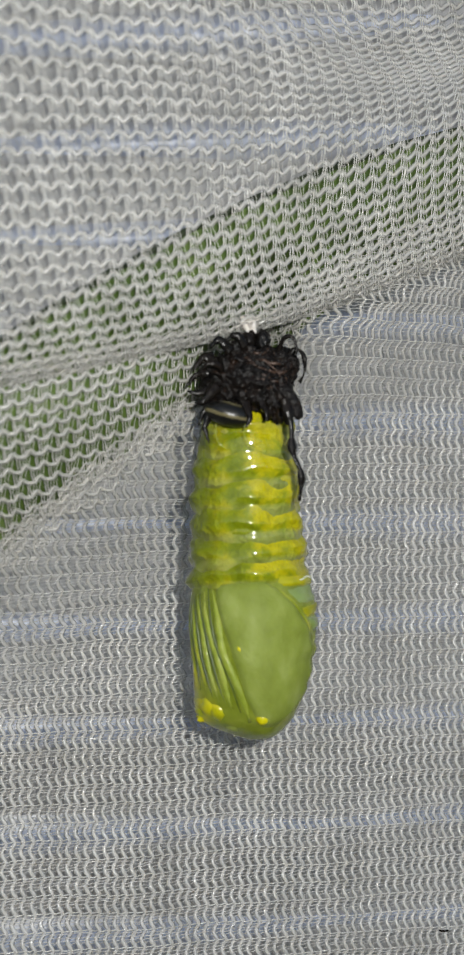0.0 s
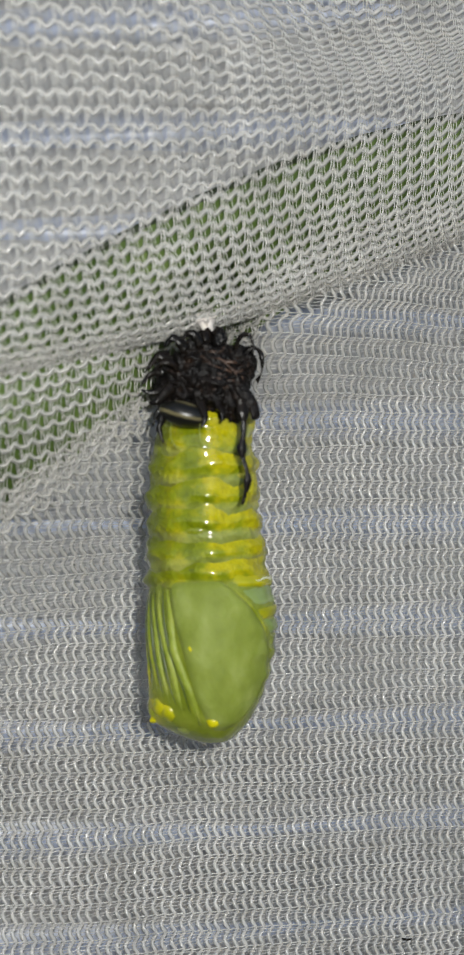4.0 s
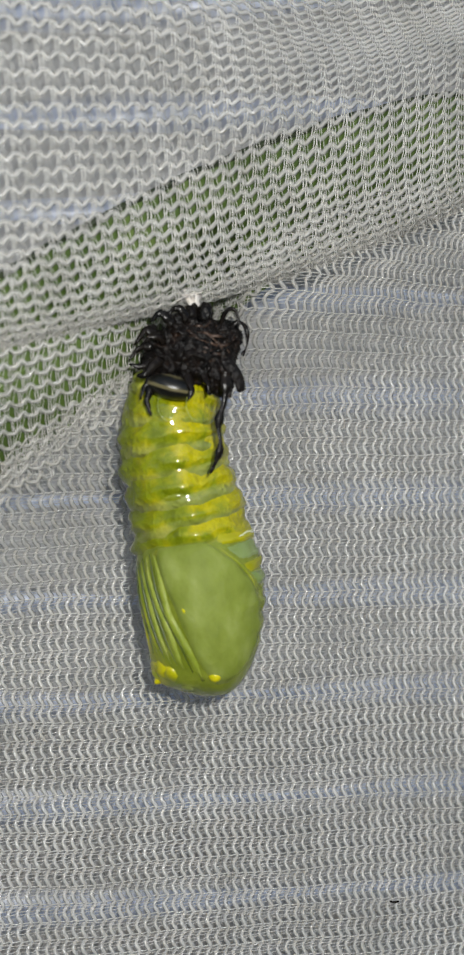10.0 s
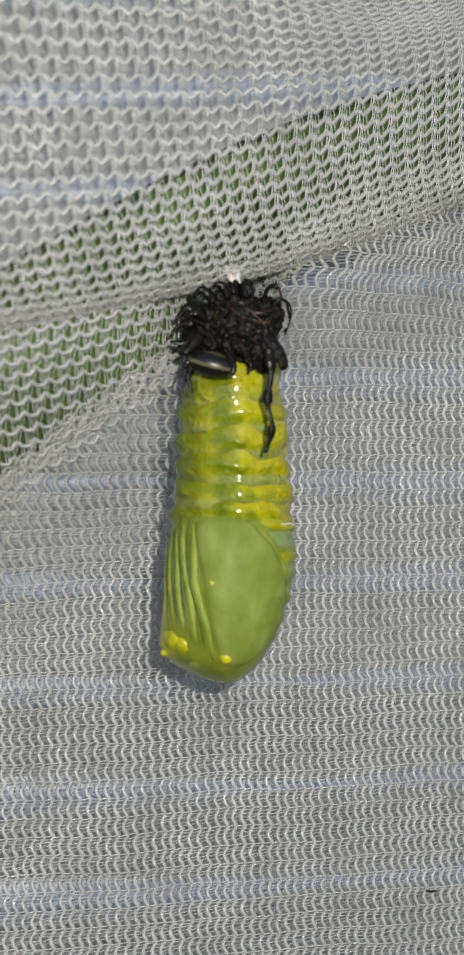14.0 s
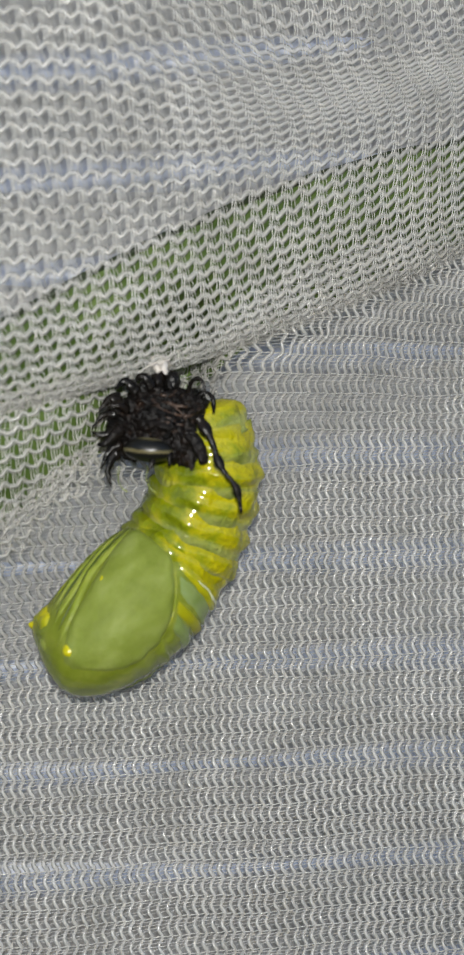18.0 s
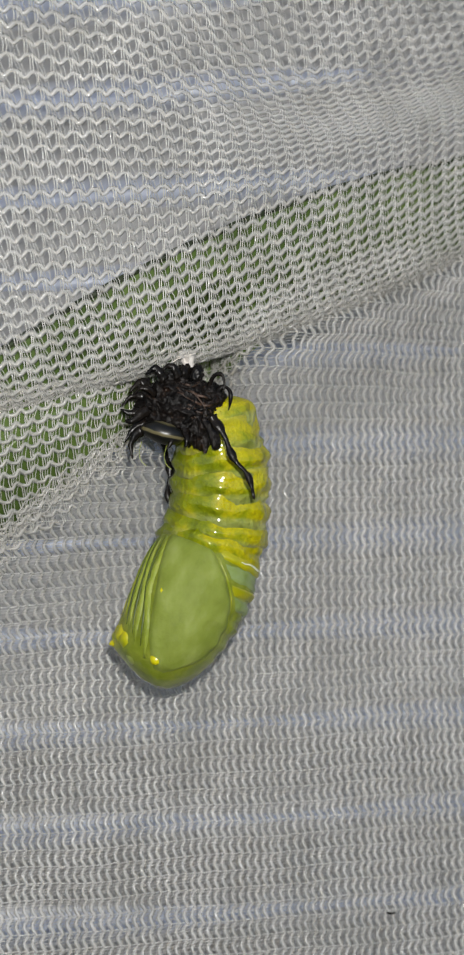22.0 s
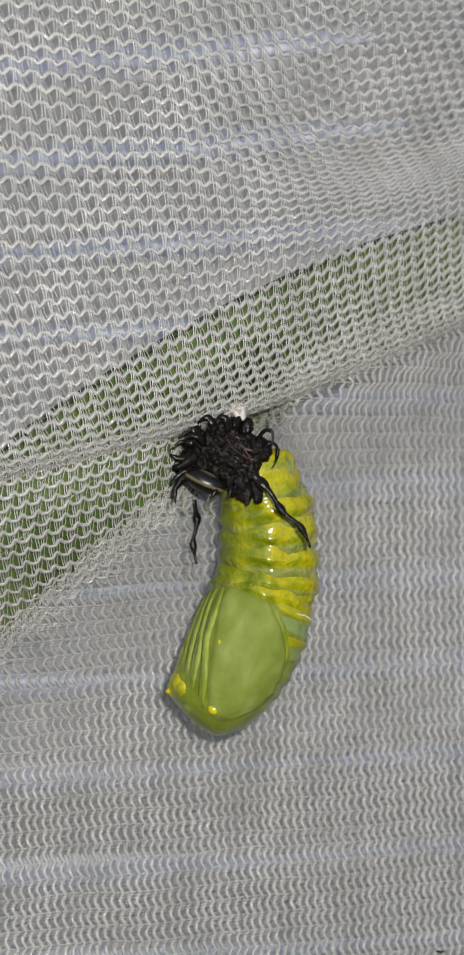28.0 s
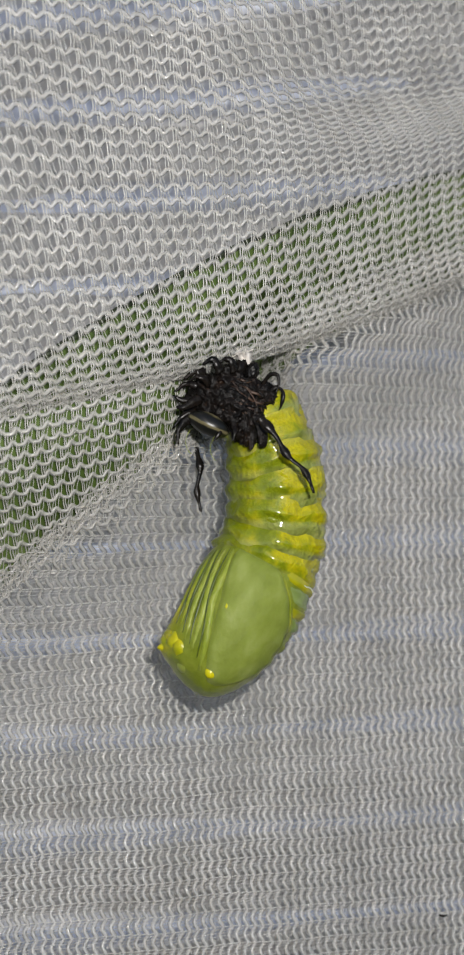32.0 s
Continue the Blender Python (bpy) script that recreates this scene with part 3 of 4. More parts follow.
# outline of the wing-case end: distance down, ventral half, dorsal half, depth half
CASE = ((-1.6, 4.2, 4.4, 4.0), (0, 5.0, 5.0, 4.6), (1.5, 5.25, 5.3, 4.9), (3, 5.35, 5.4, 5.1), (5, 5.35, 5.2, 5.15), (7, 5.4, 4.8, 4.95),
        (9, 5.45, 4.2, 4.6), (10.4, 5.4, 3.4, 4.1), (11.0, 5.15, 3.05, 3.8), (11.5, 4.5, 2.7, 3.4), (12.4, 2.8, 1.8, 2.5), (12.9, 1.6, 1.0, 1.5), (13.15, 0.1, 0.1, 0.1))
CASE_S = [c[0] for c in CASE]


def case_point(a, s, out=0.0):
    """A place on the wing-case end: a from the side that shows (0) towards the back (+90 degrees), s down."""
    left, right, deep = (float(np.interp(s, CASE_S, [c[k] for c in CASE])) for k in (1, 2, 3))
    deep *= 1.07
    half = left if math.sin(a) < 0 else right
    p = Vector((half * math.sin(a), -deep * math.cos(a), 0))
    n = Vector((math.sin(a) / half, -math.cos(a) / deep, 0)).normalized() if half > 0.3 else Vector((0, 0, -1))
    if math.sin(a) > 0 and s < 9:
        p += n * 0.10 * math.cos(s * 2 * math.pi / 1.9) * math.sin(a)
    return p + n * out + Vector((0, 0, -s))


def case_mesh():
    cols, verts, faces = 56, [], []
    ss = list(np.linspace(-1.6, 12.2, 50)) + [12.5, 12.75, 12.9, 13.05, 13.15]
    for s in ss:
        for k in range(cols):
            verts.append(case_point(2 * math.pi * k / cols, s))
    for i in range(len(ss) - 1):
        for k in range(cols):
            a, b = i * cols + k, i * cols + (k + 1) % cols
            faces.append((a, a + cols, b + cols, b))
    faces.append(tuple(range(cols)))
    return verts, faces


case = part("wing_case", *case_mesh(), THORAX, chrysalis, "smooth green case of folded wings and head")

# wing pad outline: down, ventral angle, dorsal angle (degrees) on the side that shows
PAD = ((-0.5, -38, 8), (0.3, -40, 20), (1.5, -38, 34), (3, -34, 48), (4.5, -30, 60), (6, -26, 66), (7.5, -22, 68), (9, -17, 64), (10.2, -12, 52), (11.2, -6, 32), (11.9, 0, 12))


def pad_mesh(side):
    rows, cols, verts, faces = 40, 22, [], []
    for i in range(rows + 1):
        s = -0.5 + 12.4 * i / rows
        a0, a1 = (float(np.interp(s, [p[0] for p in PAD], [p[k] for p in PAD])) for k in (1, 2))
        for k in range(cols + 1):
            q = 2 * k / cols - 1
            e = min(1.0, (1 - abs(q)) * 5, i / 2.5, (rows - i) / 3.0)
            a = radians(a0 + (a1 - a0) * k / cols)
            out = -0.15 + 0.40 * math.sqrt(max(0.0, e))
            p = case_point(a, s, out + 0.05 * noise.noise(Vector((q * 2, s * 0.5, 4.0))))
            verts.append((p.x, p.y * side, p.z))
    for i in range(rows):
        for k in range(cols):
            a = i * (cols + 1) + k
            q = (a, a + cols + 1, a + cols + 2, a + 1)
            faces.append(q if side > 0 else q[::-1])
    return verts, faces


for side in (1, -1):
    part("wing_pad", *pad_mesh(side), WING, case, "flat green wing pad")
    for s0, a0, s1, a1, s2, a2, r, name in ((-0.2, -44, 5, -34, 11.0, -13, 0.46, "antenna_case"), (0.2, -54, 5, -44, 10.0, -27, 0.40, "leg_case"),
                                            (0.4, -64, 5, -55, 9.2, -42, 0.38, "leg_case"), (0.8, -75, 5, -67, 8.6, -57, 0.35, "leg_case"),
                                            (1.2, -84, 5, -79, 8.4, -73, 0.30, "leg_case"), (0.2, 20, 3, 50, 6.4, 68, 0.13, "wing_rim")):
        line = []
        for i in range(25):
            u = i / 24
            s = s0 + (s2 - s0) * u
            a = np.interp(s, [s0, s1, s2], [a0, a1, a2])
            p = case_point(radians(float(a) + 1.2 * math.sin(s * 0.9 + a0)), s, -0.5 * r)
            line.append((p.x, p.y * side, p.z))
        part(name, *tube(line, [r * (0.35 + 0.65 * math.sin(math.pi * (0.06 + 0.88 * i / 24))) * (1 + 0.25 * noise.noise(Vector((i * 0.6, a0, side)))) for i in range(25)], 10), WET if name == "wing_rim" or a0 < -70 else RIDGE, case)
    for s0, a0, s1, a1, s2, a2 in ((0.0, -49, 5, -39, 10.2, -20), (0.3, -59, 5, -49.5, 9.4, -34), (0.6, -69.5, 5, -61, 8.8, -49), (1.0, -80, 5, -73, 8.3, -65)):
        line = []
        for i in range(21):
            s = s0 + (s2 - s0) * i / 20
            p = case_point(radians(float(np.interp(s, [s0, s1, s2], [a0, a1, a2])) + 1.0 * math.sin(s * 0.9 + a0)), s, 0.0)
            line.append((p.x, p.y * side, p.z))
        part("groove", *tube(line, [0.03 + 0.11 * math.sin(math.pi * i / 20) for i in range(21)], 6), GROOVE, case)
    for s, a, r in ((10.75, -2, 0.50), (4.95, -17, 0.36))[side < 0:]:
        p = case_point(radians(a), s, 0.20 - 0.55 * r)
        v, f = blob((p.x, p.y * side, p.z), (r * 1.1, r * 0.7, r * 1.2), 0.05, 3, 10, 14)
        part("yellow_spot", v, f, GOLD, case, "bright yellow wet spot")
    for a, z, r in ((-76, 9.9, 1.1), (-59, 9.6, 1.2), (-46, 9.9, 0.9)):
        p = case_point(radians(a), z, -0.93 * r)
        v, f = blob((p.x, p.y * side, p.z), (r * 1.1, r * 1.15, r * 1.1), 0.16, 2, 14, 18)
        part("head_knob", v, f, SOFTGOLD, case, "soft yellow swelling on the head end")
    tip = [(-4.3, -0.9 * side, -10.2), (-4.8, -1.05 * side, -10.6), (-5.1, -1.12 * side, -10.8), (-5.35, -1.2 * side, -10.95)]
    part("horn", *tube(bend(tip, 4), [0.85 - 0.065 * i for i in range(12)] + [0.04], 12), GOLD, case, "pointed yellow horn of the head")
    for x, y, z, r in ((-2.2, 2.0, -10.55, 1.45), (-3.4, 0.8, -10.6, 1.0)):
        v, f = blob((x, -y * side, z), (r, r, r), 0.06, 1.2, 14, 18)
        part("eye_case", v, f, EYE, case, "pale green rounded eye case")


def patch(name, s0, s1, a0, a1, mat, out, label):
    """A raised band round part of the case; without a0 it runs from wing pad to wing pad over the back."""
    rows, cols, verts, faces = 10, 40, [], []
    for i in range(rows + 1):
        s = s0 + (s1 - s0) * i / rows
        b0, b1 = a0, a1
        if a0 is None:
            b0 = float(np.interp(s, [p[0] for p in PAD], [p[2] for p in PAD])) + 1
            b1 = 180 - b0
        for k in range(cols + 1):
            e = min(1.0, min(i, rows - i) / 3.5, min(k, cols - k) / 7)
            a = b0 + (b1 - b0) * k / cols
            tip = 0.14 * noise.noise(Vector((a * 0.09, s0 * 5, 1.0))) + 0.10 * math.sin(a * 0.05 + s0 * 3)
            verts.append(case_point(radians(a), s + tip, -0.12 + (0.12 + out) * math.sin(e * math.pi / 2)))
    for i in range(rows):
        for k in range(cols):
            a = i * (cols + 1) + k
            faces.append((a, a + cols + 1, a + cols + 2, a + 1))
    part(name, verts, faces, mat, case, label)


patch("back_plate", -0.9, 0.5, None, None, YELLOW, 0.16, "yellow band of the back")
patch("back_plate", 0.3, 2.0, None, None, PALEBLUE, 0.12, "pale blue-green band of the back")
patch("back_plate", 1.9, 3.0, None, None, KNOB, 0.12, "dull yellow band of the back")
patch("back_plate", 2.9, 4.3, None, None, PALEBLUE, 0.12, "pale blue-green band of the back")
patch("back_plate", 4.2, 5.3, None, None, THORAX, 0.10, "green band of the back")
patch("back_plate", 5.2, 6.6, None, None, THORAX, 0.10, "green band of the back")
patch("head_collar", 9.0, 10.3, -122, -58, YELLOW, 0.10, "yellow ridge across the head")
line = [case_point(radians(a), 0.35 - 0.6 * math.sin(radians(a)) + 0.16 * noise.noise(Vector((a * 0.07, 3, 1))), 0.10 + 0.06 * noise.noise(Vector((a * 0.2, 1, 5)))) for a in range(40, 144, 3)]
part("stripe", *tube(line, [0.03 + 0.16 * math.sin(math.pi * i / (len(line) - 1)) * (0.75 + 0.5 * noise.noise(Vector((i * 0.45, 2, 7)))) for i in range(len(line))], 8), PALE, case, "cream white stripe round the back")

# ---- the shed caterpillar skin ----
skin = thing("shed_skin", (1.1, 0, 0), "crumpled black shed caterpillar skin bunched below the silk", "shed skin")


def crumple(centre, radii, depth, along, seed, rows=56, cols=84):
    """A lump with creases that run along one way."""
    verts, faces = [], []
    c, r, way = Vector(centre), Vector(radii), Vector(along).normalized()
    for i in range(rows + 1):
        a = math.pi * i / rows
        for k in range(cols):
            b = 2 * math.pi * k / cols
            n = Vector((math.sin(a) * math.cos(b), math.sin(a) * math.sin(b), math.cos(a)))
            p = Vector((n.x * r.x, n.y * r.y, n.z * r.z))
            q = p - way * p.dot(way) * 0.55 + Vector((seed, -seed, seed * 0.5))
            f = 1 - 2.2 * abs(noise.noise(q * 1.5)) + 0.6 * (1 - 2.5 * abs(noise.noise(q * 3.3 + Vector((3, 1, 2)))))
            verts.append(c + p + n * depth * (f - 0.7))
    for i in range(rows):
        for k in range(cols):
            a, b = i * cols + k, i * cols + (k + 1) % cols
            faces.append((a, a + cols, b + cols, b))
    return verts, faces


def crumpled(name, data, label=""):
    return part(name, *data, SKIN, skin, label)


crumpled("crumpled_body", crumple((0.4, 0.7, -3.8), (3.6, 3.5, 2.5), 0.42, (1, 0, 0.25), 1.0), "wrinkled black skin with brown creases")
crumpled("fold", crumple((-2.3, -0.3, -4.4), (2.5, 2.5, 2.2), 0.5, (0.8, -0.4, -0.5), 5.0))
crumpled("fold", crumple((3.0, -0.2, -2.9), (1.5, 1.8, 1.25), 0.35, (1, 0, 0.3), 9.0))
crumpled("fold", crumple((2.3, -1.6, -5.2), (1.5, 1.5, 1.9), 0.45, (0.3, 0, -1), 13.0))
crumpled("fold", crumple((0.4, -2.0, -4.4), (2.2, 1.4, 1.7), 0.45, (1, 0, 0.15), 17.0))
crumpled("fold", crumple((-1.0, -1.0, -2.2), (1.5, 1.5, 1.0), 0.35, (1, 0, 0.5), 21.0))
crumpled("tail_plate", crumple((0.5, 0.4, -1.6), (1.1, 1.1, 1.15), 0.25, (0.2, 0, -1), 3.0, 30, 40))
v, f = tube(bend([(2.5, -2.2, -5.2), (3.2, -2.6, -6.4), (3.4, -2.8, -7.4)], 5), [0.9, 0.86, 0.8, 0.72, 0.64, 0.55, 0.46, 0.38, 0.3, 0.24, 0.15], 10, 0.45)
part("flap", v, f, SKIN, skin)
v, f = blob((0, 0, 0), (2.0, 1.15, 1.0), 0.05, 0.8, 24, 36)
head = part("head_capsule", v, f, HEAD, skin, "shiny black head shell with dull stripes")
head.matrix_basis = pose(-1.9 * MM, -2.9 * MM, -6.6 * MM, 0, 12, 0)
rng = random.Random(11)
LEGS = (((-3.6, -1.5, -2.4), (-4.7, -2.0, -2.5), (-5.4, -2.2, -3.3)), ((-3.9, -1.2, -3.5), (-5.2, -1.6, -3.6), (-6.0, -1.9, -4.4)),
        ((-3.8, -1.8, -4.6), (-5.0, -2.3, -5.0), (-5.9, -2.4, -4.9)), ((-3.4, -2.4, -5.6), (-4.5, -2.8, -6.4), (-5.0, -2.9, -7.3)),
        ((-3.6, -2.5, -6.2), (-4.4, -3.0, -7.4), (-4.1, -3.2, -8.5)), ((-2.0, -2.2, -2.0), (-3.0, -2.6, -1.2), (-3.9, -2.6, -1.7)),
        ((-0.6, -2.0, -1.6), (-1.5, -2.6, -0.8), (-2.3, -2.6, -1.2)), ((-2.8, -2.6, -3.2), (-3.9, -3.3, -2.9), (-4.7, -3.3, -3.4)),
        ((-0.6, -3.0, -5.8), (-0.2, -3.7, -6.8), (-0.5, -3.9, -7.5)), ((0.9, -2.8, -5.6), (1.4, -3.5, -6.5), (1.3, -3.7, -7.1)),
        ((3.2, -1.8, -4.8), (3.7, -2.2, -5.8), (3.6, -2.2, -6.7)), ((-3.2, -3.0, -4.6), (-4.4, -3.6, -5.6), (-5.2, -3.6, -5.8)))
for leg in LEGS:
    a, b, c = (Vector(p) for p in leg)
    leg = (a, b, c + (c - b) * 0.25)
    line = [p + Vector((rng.uniform(-0.07, 0.07), rng.uniform(-0.07, 0.07), rng.uniform(-0.07, 0.07))) for p in bend(leg, 5)]
    k = rng.uniform(0.8, 1.15)
    part("leg", *tube(line, [k * r for r in (0.5, 0.5, 0.42, 0.44, 0.34, 0.25, 0.27, 0.2, 0.15, 0.1, 0.02)], 8, 0.6), BLACK, skin)
line = bend([(3.4, -0.9, -2.5), (4.2, -1.2, -1.75), (5.0, -1.3, -2.2), (5.1, -1.3, -3.4), (4.6, -1.3, -4.2)], 5)
part("hook", *tube(line, [0.26 + 0.08 * math.sin(i * 0.7) - 0.007 * i for i in range(len(line))], 8), BLACK, skin, "thin black hooked horn")
line = bend([(2.6, -1.2, -1.9), (3.1, -1.7, -1.0), (3.9, -1.9, -0.9), (4.3, -1.9, -1.7), (4.2, -1.9, -2.4)], 5)
part("hook", *tube(line, [0.24 - 0.008 * i for i in range(len(line))], 8), BLACK, skin, "thin black hooked horn")
def strip(centre, radii, a, b, turn, length, r, mat):
    """A flat shred of skin lying along an ellipsoid, its end lifting off."""
    c, line = Vector(centre), []
    for k in range(7):
        u = k / 6
        n = Vector((math.sin(a) * math.cos(b), -math.cos(a) * math.cos(b), math.sin(b)))
        lift = 1.0 + 0.03 * u * u + 0.035 * math.sin(u * 7 + a * 5)
        line.append(c + Vector((n.x * radii[0], n.y * radii[1], n.z * radii[2])) * lift)
        a += math.cos(turn) * length / 6 / radii[0]
        b += math.sin(turn) * length / 6 / radii[2]
        turn += rng.uniform(-0.25, 0.25)
    part("shred", *tube(bend(line, 2), [r * (0.5 + 0.5 * math.sin(math.pi * (0.15 + 0.8 * i / 12))) if i < 12 else 0.03 for i in range(13)], 6, 0.55), mat, skin)


for i in range(46):
    strip((0.6, 0.35, -3.9), (3.6, 3.65, 2.6), rng.uniform(-0.7, 0.8), rng.uniform(-0.8, 0.9), rng.uniform(-0.5, 0.1), rng.uniform(1.8, 3.6), rng.uniform(0.05, 0.13), (FIBRE, SKIN, FIBRE, BLACK)[i % 4])
for i in range(12):
    strip((-2.4, -0.6, -4.5), (2.5, 2.6, 2.3), rng.uniform(-1.4, 0.0), rng.uniform(-0.9, 0.9), math.pi + rng.uniform(-0.6, 0.6), rng.uniform(1.8, 3.0), rng.uniform(0.16, 0.3), BLACK)
for x, z, r in ((-0.3, -0.9, 0.75), (1.0, -1.0, 0.85)):
    part("tail_plate", *crumple((x, -0.7, z - 0.2), (r, r, r * 1.1), 0.2, (0.3, 0, 1), x + 4, 24, 32), BLACK, skin)
line = bend([(2.6, -2.6, -4.6), (3.6, -2.9, -5.2), (4.3, -2.9, -6.2), (4.5, -2.8, -7.0)], 5)
part("flap", *tube(line, [0.32 + 0.22 * math.sin(math.pi * i / 17) if i < 15 else 0.2 for i in range(len(line))], 10, 0.3), SKIN, skin)
for x, y, z in ((-3.3, -3.0, -7.2), (-0.6, -3.4, -7.2)):
    part("thread", *tube(bend([(x, y, z), (x - 0.1, y - 0.2, z - 0.9), (x + 0.3, y - 0.3, z - 1.6), (x + 0.9, y - 0.2, z - 1.9)], 4), [0.035] * 12 + [0.02], 5), EYE, skin, "fine cream thread")

for ob in skin.children:
    if ob is not head:
        for v in ob.data.vertices:
            v.co.x, v.co.z = 0.0004 + (v.co.x - 0.0004) * 0.86, v.co.z * 1.12


def filament(bendy):
    """A thin black tentacle with swellings, hanging from its root."""
    line = bend([(0, 0, 0), (0.25 * bendy, -0.3, -2.0), (0.1, -0.4, -4.2), (0.55 * bendy, -0.5, -6.2), (0.1 * bendy, -0.4, -8.3)], 8)
    radii = [(0.19 + 0.3 * math.exp(-i * 0.35) + 0.2 * max(0.0, math.sin(i * 0.62 - 1.3))) * 1.2 * (1 - 0.4 * (i / 32) ** 2) for i in range(len(line))]
    radii[-1] = 0.03
    return tube(line, radii, 8, 0.55)


filaments = [part("filament", *filament(1.0), BLACK, skin, "long thin black tentacle"), part("filament", *filament(-0.6), BLACK, skin, "long thin black tentacle")]

# ---- what moves ----
# seconds; the wing case's place (mm, from the silk plane), then its lean, tilt and twist in degrees
BODY = [
    (0.0, 1, 1.8, -21.5, -4.6, 1.8, 4.5),
    (0.5, 0.5, 1.8, -20.7, 2.8, 4.2, 2.2),
    (1.0, 0.2, 1.9, -20.4, 13.1, 7.5, 1.7),
    (1.5, 1.1, 1.6, -20.4, 11, 8.5, 3.9),
    (2.0, 1.2, 1.9, -19.9, 14.1, 8.6, -1.2),
    (2.5, 0.9, 2.1, -20.6, 11.1, 8.8, -6.1),
    (3.0, 0.8, 1.9, -21.7, 0.6, 4.2, 1.9),
    (3.5, 1, 1.8, -21.3, -6.4, 1.3, 2.4),
    (5.5, 1.4, 2.8, -21.1, 17.7, 10.8, -10.2),
    (6.0, 1.2, 2.6, -21.7, -0.9, 3.9, 2.4),
    (6.5, 1.3, 2.4, -21.4, -7.8, 0.3, 3.6),
    (7.0, 0.8, 2.4, -20.8, -4.7, 1.2, 2.9),
    (7.5, 0.4, 2.7, -20, 18, 8, 6.2),
    (8.0, 0.9, 2.7, -20.1, 15.2, 6.7, 9.3),
    (8.5, 1.5, 3.1, -21.1, 18.5, 8.6, -3.2),
    (9.0, 1.3, 3.4, -20.9, 18.8, 9.4, -13.1),
    (9.5, 0.8, 2.6, -20.9, -1.4, 2.7, 3.1),
    (10.0, 0.9, 2.5, -20.4, -10, -0.3, 1.2),
    (10.5, 1.4, 2.1, -20.5, 18.9, 9.6, -2.5),
    (11.0, 1.4, 2.8, -19.2, 28.5, 13.4, 0.1),
    (11.5, 1.9, 2.8, -19.7, 23.2, 13.1, 2.9),
    (12.0, 1.4, 2.6, -21.6, 6.8, 6.8, -1),
    (12.5, 0.7, 2.2, -21.3, -0.9, 2.7, 6.4),
    (13.0, 0.9, 2.4, -20.6, -8.4, -0.5, 3.8),
    (13.5, 0.9, 2.4, -20.3, 3.3, 3.3, 2.4),
    (15.5, 0.3, 0.5, -20.9, 0.8, 6.6, 9),
    (16.0, 1.4, 2.1, -19.9, 1.1, 2, 5.2),
    (16.5, 1.6, 3.2, -18.5, 34.9, 20.3, -8.5),
    (17.0, 1.7, 3.3, -17.4, 49.8, 8.3, -29.8),
    (17.5, 1.7, 2.7, -17.5, 53.1, 9.8, -35.1),
    (18.0, 0.8, 2.9, -16.5, 42.3, 17.4, -15.7),
    (18.5, 1.1, 3.0, -16.6, 38.2, 15.7, -11.4),
    (19.0, 2.1, 2.8, -17.4, 30.9, 10.9, -9.1),
    (19.5, 1.6, 2.7, -18.2, 45.0, 15.8, -16.8),
    (20.0, 2.0, 2.9, -17.2, 45.8, 18.3, -22.7),
    (20.5, 1.9, 2.8, -16.8, 42.1, 18.8, -18.6),
    (21.0, 1.1, 2.9, -16.8, 32.6, 13.7, -9.4),
    (21.5, 1.8, 2.9, -16.0, 37.5, 25.2, -10.2),
    (22.0, 2.2, 2.9, -18.0, 22.4, 9.0, -7.8),
    (22.5, 2.2, 3.9, -14.7, 23.9, 24.3, 22.1),
    (23.0, 2.1, 2.3, -19.6, 39.6, 7.9, -29.1),
    (23.5, 3.1, 2.2, -17.8, 27.0, 9.9, -3.4),
    (24.0, 1.7, 2.3, -19.1, 48.0, 10.0, -34.0),
    (24.5, 3.4, 1.7, -18.8, 27.6, 9.9, 0.2),
    (25.0, 3.2, 2.5, -18.4, 18.5, 13.7, -7),
    (25.5, -0.6, 1.6, -17.1, 12.1, 48.5, 44),
    (27.5, 1.8, 3.1, -18.2, 23.4, 10.5, -2.3),
    (28.0, 2.3, 2.9, -18.1, 22.7, 7.6, -5.5),
    (28.5, 0.6, 2.6, -18.9, 49.4, 8.7, -30.0),
    (29.0, 0.9, 1.8, -16.1, 26.5, 20, -4),
    (29.5, 3.6, 2.0, -18.6, 23.3, 11.5, 4.2),
    (30.0, 1.3, 1.7, -17.5, 13.2, 50.1, 48),
    (30.5, 2.5, 2.3, -19.0, 30.1, 8.4, -18.9),
    (31.0, 3.6, 1.6, -19, 26, 15.1, 9.9),
    (31.5, -1.7, 1.9, -17.2, 17.6, 59.9, 50),
    (32.0, 2.1, 2.7, -19.6, 28.8, 6, 3.9),
]
